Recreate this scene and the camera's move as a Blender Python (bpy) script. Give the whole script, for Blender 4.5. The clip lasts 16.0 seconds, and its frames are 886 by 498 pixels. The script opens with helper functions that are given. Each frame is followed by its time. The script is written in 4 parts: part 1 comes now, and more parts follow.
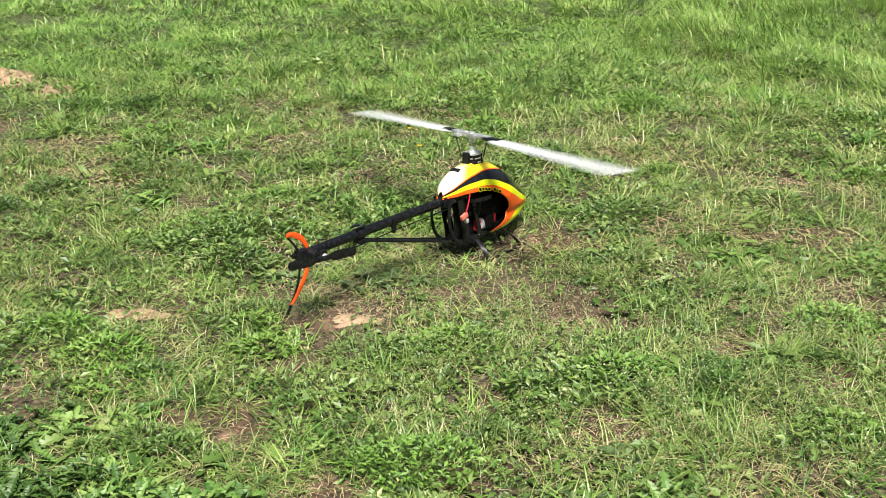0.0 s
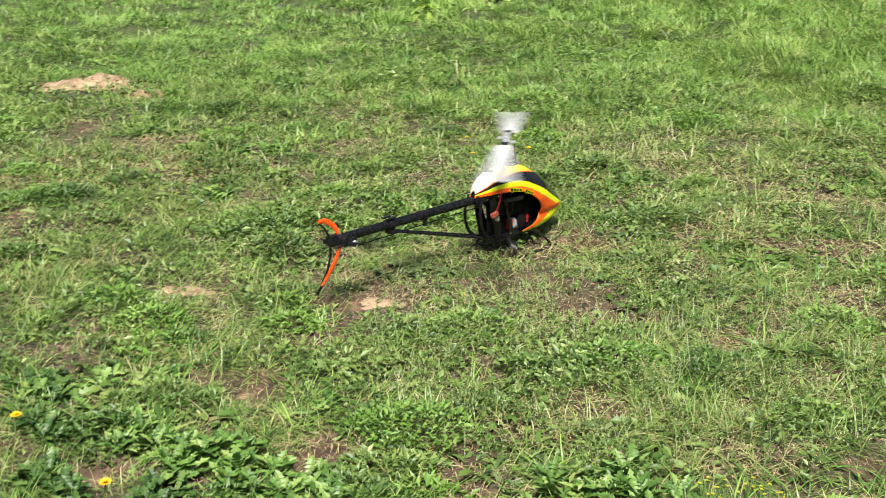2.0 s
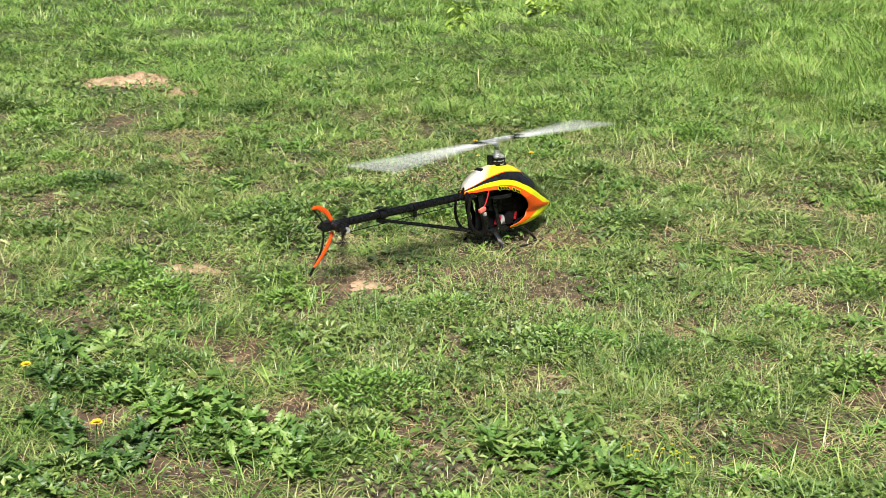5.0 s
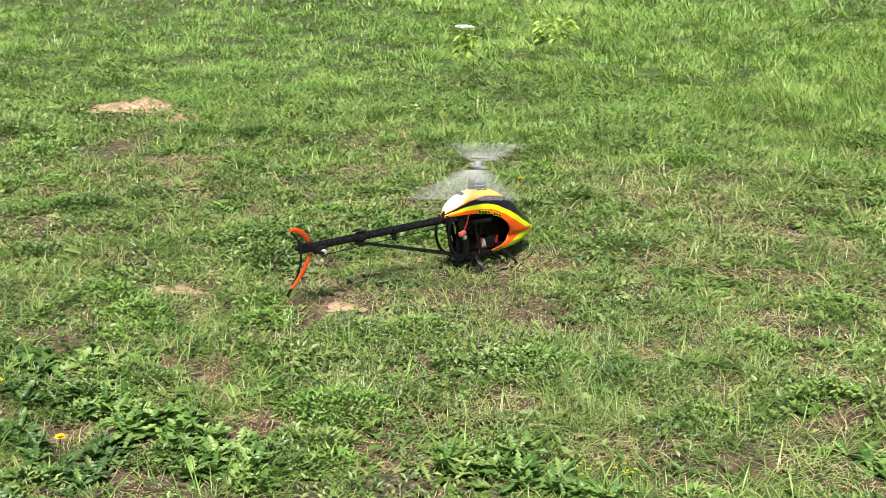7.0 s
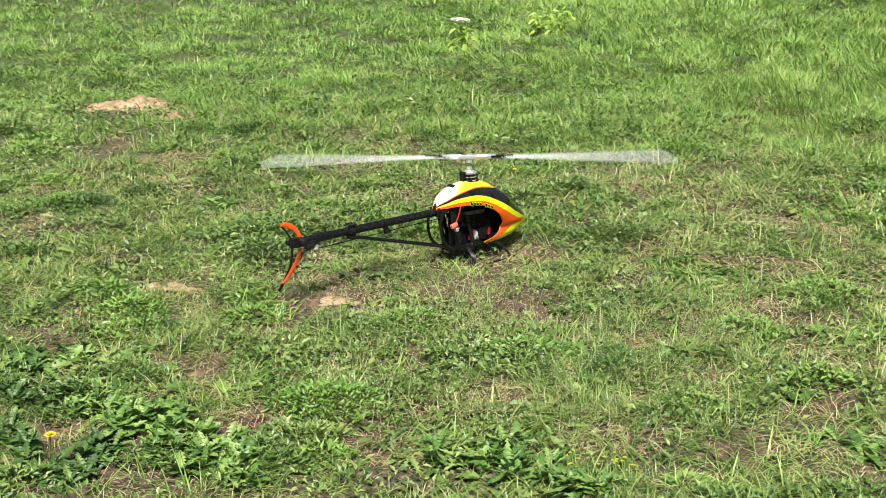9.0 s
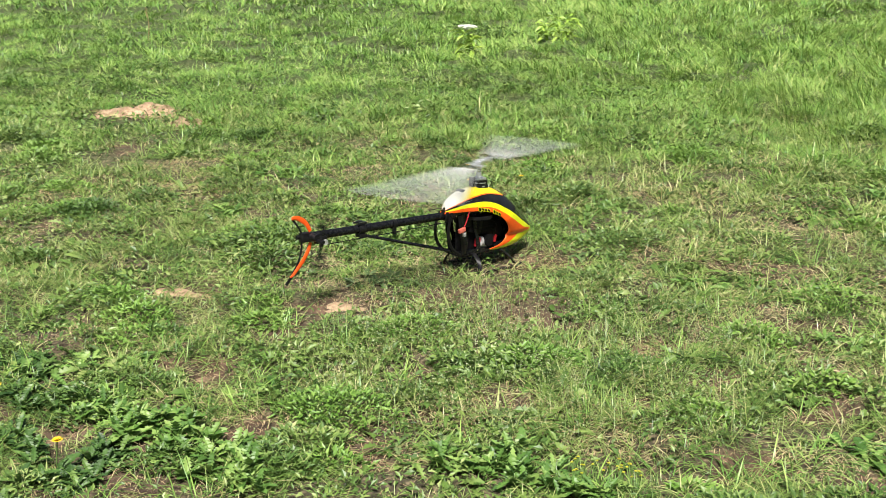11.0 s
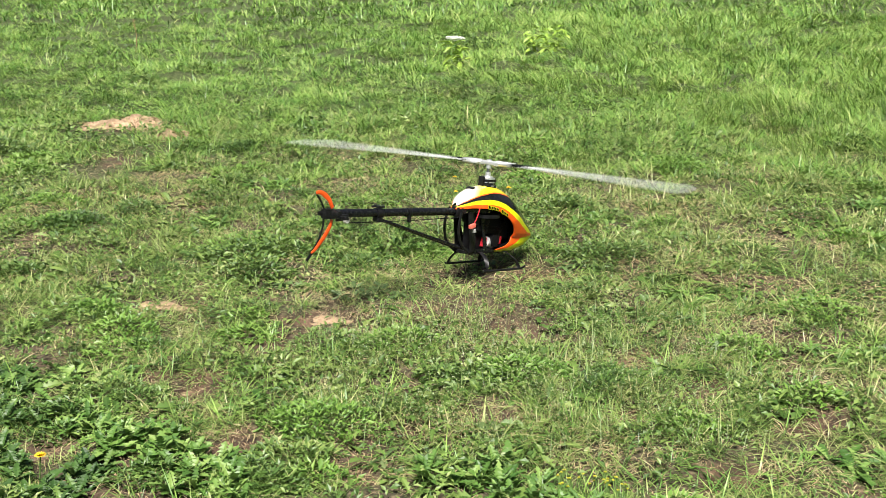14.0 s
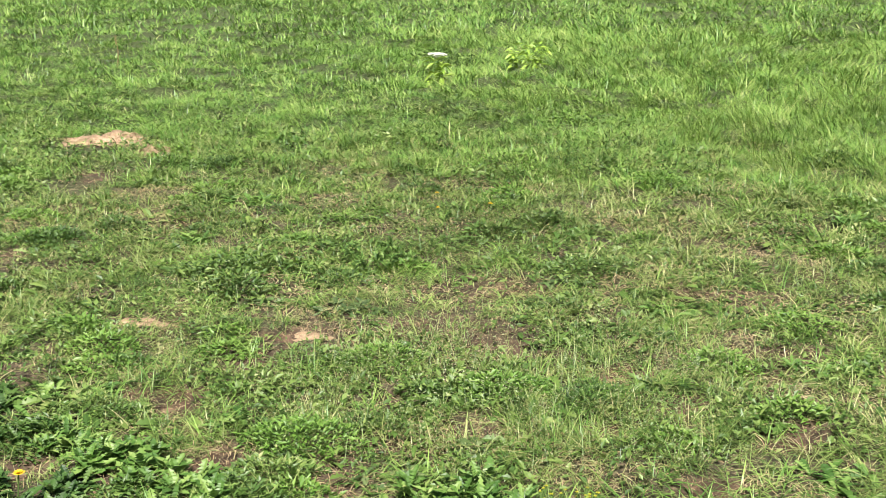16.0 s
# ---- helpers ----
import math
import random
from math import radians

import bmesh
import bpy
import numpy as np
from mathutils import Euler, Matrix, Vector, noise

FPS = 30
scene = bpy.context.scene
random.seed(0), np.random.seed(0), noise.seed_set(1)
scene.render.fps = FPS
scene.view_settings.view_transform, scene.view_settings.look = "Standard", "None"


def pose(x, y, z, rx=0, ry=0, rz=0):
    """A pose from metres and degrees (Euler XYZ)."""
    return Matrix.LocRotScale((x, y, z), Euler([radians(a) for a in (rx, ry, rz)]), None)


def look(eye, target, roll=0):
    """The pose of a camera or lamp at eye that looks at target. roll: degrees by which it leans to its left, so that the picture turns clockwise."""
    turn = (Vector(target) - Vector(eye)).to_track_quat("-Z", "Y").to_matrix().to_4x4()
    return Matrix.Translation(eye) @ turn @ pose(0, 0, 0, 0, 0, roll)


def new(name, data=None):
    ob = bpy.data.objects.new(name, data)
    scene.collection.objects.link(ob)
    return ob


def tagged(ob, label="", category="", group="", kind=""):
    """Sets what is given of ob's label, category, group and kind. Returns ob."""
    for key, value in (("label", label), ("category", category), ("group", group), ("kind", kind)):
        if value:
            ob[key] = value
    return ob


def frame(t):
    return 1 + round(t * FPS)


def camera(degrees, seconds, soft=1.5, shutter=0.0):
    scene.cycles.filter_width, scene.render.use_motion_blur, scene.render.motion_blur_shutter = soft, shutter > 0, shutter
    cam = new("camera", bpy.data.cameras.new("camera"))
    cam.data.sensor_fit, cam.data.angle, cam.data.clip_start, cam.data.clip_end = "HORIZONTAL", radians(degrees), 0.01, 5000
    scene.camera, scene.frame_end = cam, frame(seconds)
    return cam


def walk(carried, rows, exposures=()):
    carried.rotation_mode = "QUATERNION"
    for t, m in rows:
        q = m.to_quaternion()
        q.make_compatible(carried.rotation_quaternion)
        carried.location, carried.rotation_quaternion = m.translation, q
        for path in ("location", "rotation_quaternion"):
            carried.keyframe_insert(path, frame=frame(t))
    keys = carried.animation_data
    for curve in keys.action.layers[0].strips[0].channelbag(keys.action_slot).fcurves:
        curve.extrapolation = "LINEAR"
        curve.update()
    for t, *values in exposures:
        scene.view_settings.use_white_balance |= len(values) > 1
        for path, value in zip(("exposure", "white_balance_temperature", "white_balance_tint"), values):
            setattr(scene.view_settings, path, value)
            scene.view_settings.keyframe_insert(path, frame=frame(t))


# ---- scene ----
cam = camera(40.9, 16.0, soft=0.75, shutter=0.5)
PATH = [
    (0, (0.124, 0.406, 1.362), (0.098, 2.258, 0.679), -1.05),
    (0.5, (0.148, 0.344, 1.359), (0.097, 2.205, 0.685), -0.90),
    (1, (0.203, 0.277, 1.340), (0.070, 2.139, 0.697), -1.05),
    (1.5, (0.285, 0.198, 1.352), (0.173, 2.081, 0.716), -0.61),
    (2, (0.399, 0.154, 1.340), (0.191, 2.019, 0.698), -0.63),
    (2.5, (0.518, 0.105, 1.354), (0.224, 1.969, 0.691), -0.03),
    (3, (0.592, 0.070, 1.352), (0.239, 1.934, 0.705), 0.41),
    (3.5, (0.611, 0.035, 1.366), (0.262, 1.915, 0.733), 0.42),
    (4, (0.588, -0.044, 1.370), (0.319, 1.852, 0.735), 0.60),
    (6.5, (0.831, -0.171, 1.369), (0.477, 1.703, 0.767), 0.84),
    (7, (0.841, -0.170, 1.370), (0.499, 1.712, 0.787), 0.57),
    (7.5, (0.863, -0.168, 1.368), (0.535, 1.718, 0.790), 0.03),
    (8, (0.879, -0.171, 1.369), (0.554, 1.714, 0.786), -0.43),
    (8.5, (0.883, -0.166, 1.366), (0.547, 1.715, 0.777), -0.46),
    (9, (0.886, -0.162, 1.364), (0.537, 1.717, 0.771), -0.43),
    (11.5, (0.896, -0.172, 1.369), (0.533, 1.708, 0.791), -0.50),
    (12, (0.898, -0.173, 1.372), (0.535, 1.709, 0.800), -0.52),
    (12.5, (0.897, -0.169, 1.371), (0.538, 1.716, 0.808), -0.47),
    (13, (0.902, -0.162, 1.368), (0.547, 1.724, 0.805), -0.48),
    (13.5, (0.904, -0.161, 1.369), (0.552, 1.725, 0.804), -0.51),
    (14, (0.903, -0.160, 1.370), (0.557, 1.727, 0.805), -0.49),
    (14.5, (0.904, -0.160, 1.370), (0.562, 1.733, 0.820), -0.46),
    (15, (0.907, -0.158, 1.369), (0.574, 1.740, 0.832), -0.39),
    (15.5, (0.906, -0.159, 1.368), (0.581, 1.740, 0.833), -0.35),
    (16, (0.905, -0.158, 1.368), (0.587, 1.741, 0.829), -0.30),
]
walk(cam, [(t, look(eye, target, roll)) for t, eye, target, roll in PATH], exposures=[(0.0, 0.75), (16.0, 0.80)])

# ---- daylight: a bright, thinly veiled sky ----
SUN_HEIGHT, SUN_BEARING = 62.0, 172.0
world = bpy.data.worlds.new("sky")
scene.world = world
world.use_nodes = True
sky = world.node_tree.nodes.new("ShaderNodeTexSky")
sky.sky_type, sky.sun_disc = "NISHITA", False
sky.sun_elevation, sky.sun_rotation = radians(SUN_HEIGHT), radians(SUN_BEARING)
sky.air_density, sky.dust_density = 1.0, 4.0
backing = world.node_tree.nodes["Background"]
backing.inputs["Strength"].default_value = 0.030
world.node_tree.links.new(sky.outputs[0], backing.inputs["Color"])
sun = new("sun", bpy.data.lights.new("sun", "SUN"))
sun.data.energy, sun.data.angle, sun.data.color = 5.0, radians(17), (1.0, 0.96, 0.89)
bearing, height = radians(SUN_BEARING), radians(SUN_HEIGHT)
sun.matrix_basis = look((10 * math.sin(bearing) * math.cos(height), 10 * math.cos(bearing) * math.cos(height), 10 * math.sin(height)), (0, 0, 0))


# ---- materials ----
def blank(name, rough=0.6, metal=0.0, coat=0.0):
    m = bpy.data.materials.new(name)
    m.use_nodes = True
    b = m.node_tree.nodes["Principled BSDF"]
    b.inputs["Roughness"].default_value, b.inputs["Metallic"].default_value = rough, metal
    b.inputs["Coat Weight"].default_value = coat
    return m, m.node_tree.nodes, m.node_tree.links, b


def ramp_of(nodes, stops):
    r = nodes.new("ShaderNodeValToRGB")
    while len(r.color_ramp.elements) < len(stops):
        r.color_ramp.elements.new(0.5)
    for e, (at, rgb) in zip(r.color_ramp.elements, stops):
        e.position, e.color = at, (*rgb, 1)
    return r


def noise_of(nodes, links, scale, detail=4.0, coords="Object"):
    n, c = nodes.new("ShaderNodeTexNoise"), nodes.new("ShaderNodeTexCoord")
    n.inputs["Scale"].default_value, n.inputs["Detail"].default_value = scale, detail
    links.new(c.outputs[coords], n.inputs["Vector"])
    return n


def bumped(nodes, links, b, height_socket, strength, distance):
    bump = nodes.new("ShaderNodeBump")
    bump.inputs["Strength"].default_value, bump.inputs["Distance"].default_value = strength, distance
    links.new(height_socket, bump.inputs["Height"])
    links.new(bump.outputs[0], b.inputs["Normal"])


def paint(name, rgb, rough=0.3, metal=0.0, coat=0.0, wear=0.12, scale=60.0):
    """A coated or plain surface with faint mottling and dust."""
    m, nodes, links, b = blank(name, rough, metal, coat)
    n = noise_of(nodes, links, scale)
    dark = tuple(c * (1 - wear) for c in rgb)
    light = tuple(min(1.0, c * (1 + wear) + 0.01) for c in rgb)
    r = ramp_of(nodes, [(0.3, dark), (0.7, light)])
    links.new(n.outputs["Fac"], r.inputs["Fac"])
    links.new(r.outputs["Color"], b.inputs["Base Color"])
    fine = noise_of(nodes, links, scale * 6)
    bumped(nodes, links, b, fine.outputs["Fac"], 0.08, 0.0006)
    return m


def foliage(name, stops, rough=0.5, through_light=0.35, zone=0.9, per_piece="island", spread=0.6):
    """Leaf or blade: colour from blade to blade and from spot to spot, light passing through."""
    m, nodes, links, b = blank(name, rough)
    if per_piece == "island":
        g = nodes.new("ShaderNodeNewGeometry")
        rnd = g.outputs["Random Per Island"]
    else:
        g = nodes.new("ShaderNodeObjectInfo")
        rnd = g.outputs["Random"]
    big = nodes.new("ShaderNodeTexNoise")
    big.inputs["Scale"].default_value, big.inputs["Detail"].default_value = zone, 3.0
    where = nodes.new("ShaderNodeNewGeometry")
    links.new(where.outputs["Position"], big.inputs["Vector"])
    mix = nodes.new("ShaderNodeMath")
    mix.operation = "MULTIPLY_ADD"
    links.new(rnd, mix.inputs[0])
    mix.inputs[1].default_value = spread
    part_of = nodes.new("ShaderNodeMath")
    part_of.operation = "MULTIPLY_ADD"
    links.new(big.outputs["Fac"], part_of.inputs[0])
    part_of.inputs[1].default_value, part_of.inputs[2].default_value = 2.6 * (1 - spread), -0.8 * (1 - spread)
    links.new(part_of.outputs[0], mix.inputs[2])
    r = ramp_of(nodes, stops)
    links.new(mix.outputs[0], r.inputs["Fac"])
    links.new(r.outputs["Color"], b.inputs["Base Color"])
    b.inputs["Specular IOR Level"].default_value = 0.5
    t = nodes.new("ShaderNodeBsdfTranslucent")
    links.new(r.outputs["Color"], t.inputs["Color"])
    blend = nodes.new("ShaderNodeMixShader")
    blend.inputs[0].default_value = through_light * 0.45
    links.new(b.outputs[0], blend.inputs[1])
    links.new(t.outputs[0], blend.inputs[2])
    links.new(blend.outputs[0], nodes["Material Output"].inputs["Surface"])
    return m


def soil_material():
    m, nodes, links, b = blank("dry_soil", 0.95)
    big, mid, fine = (noise_of(nodes, links, s, 6.0) for s in (1.3, 14.0, 160.0))
    tone = ramp_of(nodes, [(0.3, (0.040, 0.026, 0.018)), (0.55, (0.105, 0.072, 0.048)), (0.75, (0.27, 0.195, 0.135))])
    links.new(mid.outputs["Fac"], tone.inputs["Fac"])
    cast = ramp_of(nodes, [(0.35, (0.75, 0.72, 0.70)), (0.65, (1.15, 1.0, 0.9))])
    links.new(big.outputs["Fac"], cast.inputs["Fac"])
    mul = nodes.new("ShaderNodeMix")
    mul.data_type, mul.blend_type = "RGBA", "MULTIPLY"
    mul.inputs["Factor"].default_value = 1.0
    links.new(tone.outputs["Color"], mul.inputs["A"])
    links.new(cast.outputs["Color"], mul.inputs["B"])
    grit = ramp_of(nodes, [(0.3, (0.7, 0.7, 0.7)), (0.7, (1.2, 1.2, 1.2))])
    links.new(fine.outputs["Fac"], grit.inputs["Fac"])
    mul2 = nodes.new("ShaderNodeMix")
    mul2.data_type, mul2.blend_type = "RGBA", "MULTIPLY"
    mul2.inputs["Factor"].default_value = 1.0
    links.new(mul.outputs["Result"], mul2.inputs["A"])
    links.new(grit.outputs["Color"], mul2.inputs["B"])
    # thatch of dead grass and moss between the blades, greener away from the worn spot
    # both ramps are toned down to carry the shade in the gaps
    near_shaded_thatch = ramp_of(nodes, [(0.3, (0.022, 0.020, 0.010)), (0.5, (0.062, 0.052, 0.027)), (0.72, (0.22, 0.175, 0.10))])
    far_shaded_thatch = ramp_of(nodes, [(0.3, (0.022, 0.036, 0.010)), (0.5, (0.050, 0.072, 0.020)), (0.72, (0.14, 0.14, 0.065))])
    fibre = noise_of(nodes, links, 55.0, 6.0)
    for ramp in (near_shaded_thatch, far_shaded_thatch):
        links.new(fibre.outputs["Fac"], ramp.inputs["Fac"])
    where = nodes.new("ShaderNodeNewGeometry")
    far = nodes.new("ShaderNodeVectorMath")
    far.operation = "DISTANCE"
    links.new(where.outputs["Position"], far.inputs[0])
    far.inputs[1].default_value = (0.2, 3.2, 0.0)
    reach = nodes.new("ShaderNodeMapRange")
    reach.inputs["From Min"].default_value, reach.inputs["From Max"].default_value = 2.4, 4.4
    links.new(far.outputs["Value"], reach.inputs["Value"])
    thatch = nodes.new("ShaderNodeMix")
    thatch.data_type = "RGBA"
    links.new(reach.outputs[0], thatch.inputs["Factor"])
    links.new(near_shaded_thatch.outputs["Color"], thatch.inputs["A"])
    links.new(far_shaded_thatch.outputs["Color"], thatch.inputs["B"])
    worn = nodes.new("ShaderNodeAttribute")
    worn.attribute_name = "worn"
    turf = nodes.new("ShaderNodeMix")
    turf.data_type = "RGBA"
    links.new(worn.outputs["Fac"], turf.inputs["Factor"])
    links.new(thatch.outputs["Result"], turf.inputs["A"])
    links.new(mul2.outputs["Result"], turf.inputs["B"])
    links.new(turf.outputs["Result"], b.inputs["Base Color"])
    bumped(nodes, links, b, fine.outputs["Fac"], 0.9, 0.006)
    return m


def fade_paint():
    """Canopy top: white at the back, running into yellow towards the front."""
    m, nodes, links, b = blank("white_to_yellow_paint", 0.22, 0.0, 0.6)
    c = nodes.new("ShaderNodeTexCoord")
    s = nodes.new("ShaderNodeSeparateXYZ")
    links.new(c.outputs["Object"], s.inputs[0])
    mr = nodes.new("ShaderNodeMapRange")
    mr.inputs["From Min"].default_value, mr.inputs["From Max"].default_value = -0.085, -0.020
    side = nodes.new("ShaderNodeMath")
    side.operation = "ABSOLUTE"
    links.new(s.outputs["Y"], side.inputs[0])
    along = nodes.new("ShaderNodeMath")
    along.operation = "MULTIPLY_ADD"
    links.new(side.outputs[0], along.inputs[0])
    along.inputs[1].default_value = 1.6
    links.new(s.outputs["X"], along.inputs[2])
    links.new(along.outputs[0], mr.inputs["Value"])
    r = ramp_of(nodes, [(0.0, (0.80, 0.77, 0.66)), (0.45, (0.80, 0.74, 0.40)), (1.0, (0.80, 0.62, 0.02))])
    links.new(mr.outputs[0], r.inputs["Fac"])
    links.new(r.outputs["Color"], b.inputs["Base Color"])
    return m


M = dict(
    soil=soil_material(),
    grass=foliage("short_grass", [(0.0, (0.020, 0.054, 0.010)), (0.28, (0.078, 0.150, 0.028)), (0.58, (0.215, 0.305, 0.075)), (0.82, (0.40, 0.41, 0.175)), (1.0, (0.66, 0.58, 0.36))], 0.42, 0.35, 7.0, "island", 0.56),
    lush=foliage("lush_grass", [(0.0, (0.022, 0.066, 0.011)), (0.35, (0.105, 0.235, 0.040)), (0.75, (0.29, 0.44, 0.095)), (1.0, (0.56, 0.58, 0.26))], 0.40, 0.35, 5.0, "island", 0.48),
    tall=foliage("tall_grass", [(0.0, (0.046, 0.115, 0.018)), (0.35, (0.155, 0.295, 0.050)), (0.75, (0.34, 0.46, 0.115)), (1.0, (0.58, 0.58, 0.27))], 0.42, 0.35, 3.0, "island", 0.66),
    pale_grass=foliage("half_dry_grass", [(0.0, (0.09, 0.16, 0.035)), (0.45, (0.27, 0.34, 0.10)), (0.8, (0.48, 0.47, 0.22)), (1.0, (0.70, 0.62, 0.38))], 0.45, 0.35, 4.0, "island", 0.7),
    leaf=foliage("small_weed_leaf", [(0.0, (0.032, 0.08, 0.015)), (0.45, (0.093, 0.17, 0.032)), (0.8, (0.205, 0.29, 0.069)), (1.0, (0.410, 0.44, 0.191))], 0.45, 0.3, 6.0),
    cushion_dark=foliage("dark_weed_leaf", [(0.0, (0.026, 0.068, 0.012)), (0.5, (0.075, 0.150, 0.026)), (1.0, (0.19, 0.28, 0.070))], 0.46, 0.25, 2.0),
    cushion_bright=foliage("fresh_weed_leaf", [(0.0, (0.069, 0.16, 0.021)), (0.5, (0.149, 0.28, 0.042)), (1.0, (0.277, 0.40, 0.095))], 0.46, 0.32, 2.0),
    broad=foliage("broad_weed_leaf", [(0.0, (0.040, 0.105, 0.018)), (0.5, (0.115, 0.225, 0.042)), (1.0, (0.29, 0.405, 0.110))], 0.46, 0.32, 3.0, "object", 0.8),
    pale=foliage("pale_weed_leaf", [(0.0, (0.24, 0.40, 0.05)), (1.0, (0.42, 0.56, 0.10))], 0.45, 0.35, 3.0, "object", 0.8),
    greyleaf=foliage("grey_weed_leaf", [(0.0, (0.045, 0.085, 0.025)), (0.6, (0.10, 0.155, 0.05)), (1.0, (0.20, 0.25, 0.10))], 0.45, 0.2, 3.0, "object", 0.8),
    straw=foliage("dry_straw", [(0.0, (0.26, 0.17, 0.085)), (0.5, (0.44, 0.33, 0.18)), (1.0, (0.62, 0.52, 0.33))], 0.7, 0.15),
    seed=foliage("seed_pods", [(0.0, (0.20, 0.27, 0.10)), (0.6, (0.30, 0.36, 0.17)), (1.0, (0.50, 0.52, 0.36))], 0.6, 0.3),
    deep=foliage("deep_green_weed_leaf", [(0.0, (0.020, 0.056, 0.012)), (0.6, (0.066, 0.140, 0.027)), (1.0, (0.18, 0.27, 0.070))], 0.46, 0.28, 3.0, "object", 0.8),
    petal=paint("yellow_petals", (0.80, 0.55, 0.01), 0.6),
    bud=foliage("yellow_green_bud", [(0.0, (0.42, 0.44, 0.03)), (1.0, (0.62, 0.55, 0.05))], 0.5, 0.3, 3.0, "object", 0.8),
    white_petal=paint("white_petals", (0.55, 0.57, 0.50), 0.6),
    stem=paint("green_stem", (0.12, 0.21, 0.05), 0.55),
    carbon=paint("black_carbon", (0.004, 0.0045, 0.006), 0.24, 0.0, 0.0, 0.3, 90.0),
    plastic=paint("black_plastic", (0.004, 0.004, 0.005), 0.42, 0.0, 0.0, 0.3),
    black=paint("black_gloss_paint", (0.005, 0.005, 0.006), 0.14, 0.0, 0.2, 0.3),
    orange=paint("orange_paint", (0.95, 0.115, 0.004), 0.34, 0.0, 0.15, 0.04),
    lime=paint("fluorescent_yellow_paint", (0.76, 0.84, 0.005), 0.34, 0.0, 0.15, 0.04),
    fade=fade_paint(),
    fin=paint("fluorescent_orange_plastic", (0.96, 0.10, 0.008), 0.4, 0.0, 0.1, 0.06),
    metal=paint("machined_aluminium", (0.80, 0.81, 0.82), 0.36, 0.75, 0.0, 0.08),
    steel=paint("polished_steel", (0.6, 0.6, 0.6), 0.18, 1.0, 0.0, 0.05),
    blade=paint("white_blade_paint", (0.74, 0.76, 0.76), 0.28, 0.0, 0.4, 0.05),
    red=paint("red_plastic", (0.50, 0.018, 0.03), 0.4, 0.0, 0.1, 0.1),
    pink=paint("salmon_connector", (0.80, 0.17, 0.12), 0.45, 0.0, 0.0, 0.1),
    battery=paint("dark_shrink_wrap", (0.004, 0.004, 0.005), 0.6, 0.0, 0.0, 0.3, 40.0),
    bright=paint("bright_tinned_metal", (0.8, 0.8, 0.8), 0.35, 0.3),
    sand=paint("dry_sandy_earth", (0.37, 0.26, 0.165), 0.95, 0.0, 0.0, 0.35, 18.0),
    can=paint("white_motor_paint", (0.50, 0.50, 0.50), 0.4),
    white=paint("white_plastic", (0.42, 0.42, 0.41), 0.4),
)

# ---- the lie of the land ----
LATTICE = np.random.RandomState(7).rand(256, 256)


def fuzz(x, y, scale, seed=0.0):
    """Smooth random field, 0 to 1."""
    u, v = np.asarray(x) / scale + 31.7 + seed * 17.3, np.asarray(y) / scale + 12.9 + seed * 7.1
    i, j = np.floor(u).astype(int), np.floor(v).astype(int)
    a, b = u - i, v - j
    a, b = a * a * (3 - 2 * a), b * b * (3 - 2 * b)
    g = lambda p, q: LATTICE[p % 256, q % 256]
    return (g(i, j) * (1 - a) + g(i + 1, j) * a) * (1 - b) + (g(i, j + 1) * (1 - a) + g(i + 1, j + 1) * a) * b


# bare soil and dry straw patches: x, y, half width, half depth
SOIL = [(-2.48, 6.97, .34, .14), (-1.98, 6.55, .09, .12), (-2.08, 5.98, .11, .07), (-1.72, 4.40, .07, .09), (-0.22, 3.60, .08, .06),
        (-0.28, 3.36, .12, .08), (0.10, 4.07, .08, .05), (0.39, 4.04, .09, .06), (0.48, 3.59, .12, .11), (0.90, 3.39, .08, .10),
        (1.04, 3.13, .07, .06), (1.37, 2.98, .10, .08), (-0.43, 2.95, .08, .10), (-0.19, 2.60, .07, .08), (0.17, 2.47, .08, .06),
        (0.48, 2.92, .10, .07), (1.13, 2.60, .09, .07), (-0.65, 2.52, .07, .08), (0.22, 2.75, .07, .05), (-0.58, 3.02, .06, .06), (0.83, 2.96, .06, .05),
        (-0.35, 2.28, .13, .08), (0.97, 2.35, .06, .04), (1.43, 2.56, .10, .08), (1.13, 2.66, .07, .045), (1.06, 3.2, .08, .04), (-0.86, 3.69, .12, .05), (-2.13, 6.10, .14, .06), (-0.49, 3.01, .09, .06), (-1.06, 3.17, .08, .05), (-0.31, 3.55, .10, .05), (-0.38, 2.43, .10, .05), (0.62, 3.55, .08, .06)]
STRAW = [(-1.23, 5.14, .16, .16), (-0.95, 5.18, .09, .07), (-0.85, 3.62, .13, .08), (-1.22, 3.94, .08, .08), (1.62, 4.76, .09, .08), (1.56, 3.23, .11, .10),
         (1.14, 5.92, .12, .08), (0.48, 4.22, .16, .08), (0.95, 4.35, .20, .12), (0.92, 3.42, .12, .09), (0.85, 2.72, .14, .08), (0.30, 2.52, .12, .06), (-0.55, 4.2, .14, .1), (0.15, 5.9, .10, .1), (-1.6, 5.6, .2, .15), (-.6, 5.6, .2, .14), (-1.9, 4.9, .16, .12),
         (-.3, 5.0, .15, .1), (.9, 5.4, .25, .15), (1.5, 5.2, .2, .15), (1.2, 3.75, .14, .08), (1.55, 3.29, .16, .12), (1.28, 2.62, .14, .08), (.78, 2.68, .16, .07), (-1.37, 5.23, .2, .12), (-0.92, 3.29, .14, .09), (-0.20, 2.62, .13, .07), (0.15, 2.51, .12, .05), (-0.31, 3.87, .16, .08), (-0.09, 3.65, .14, .08)]


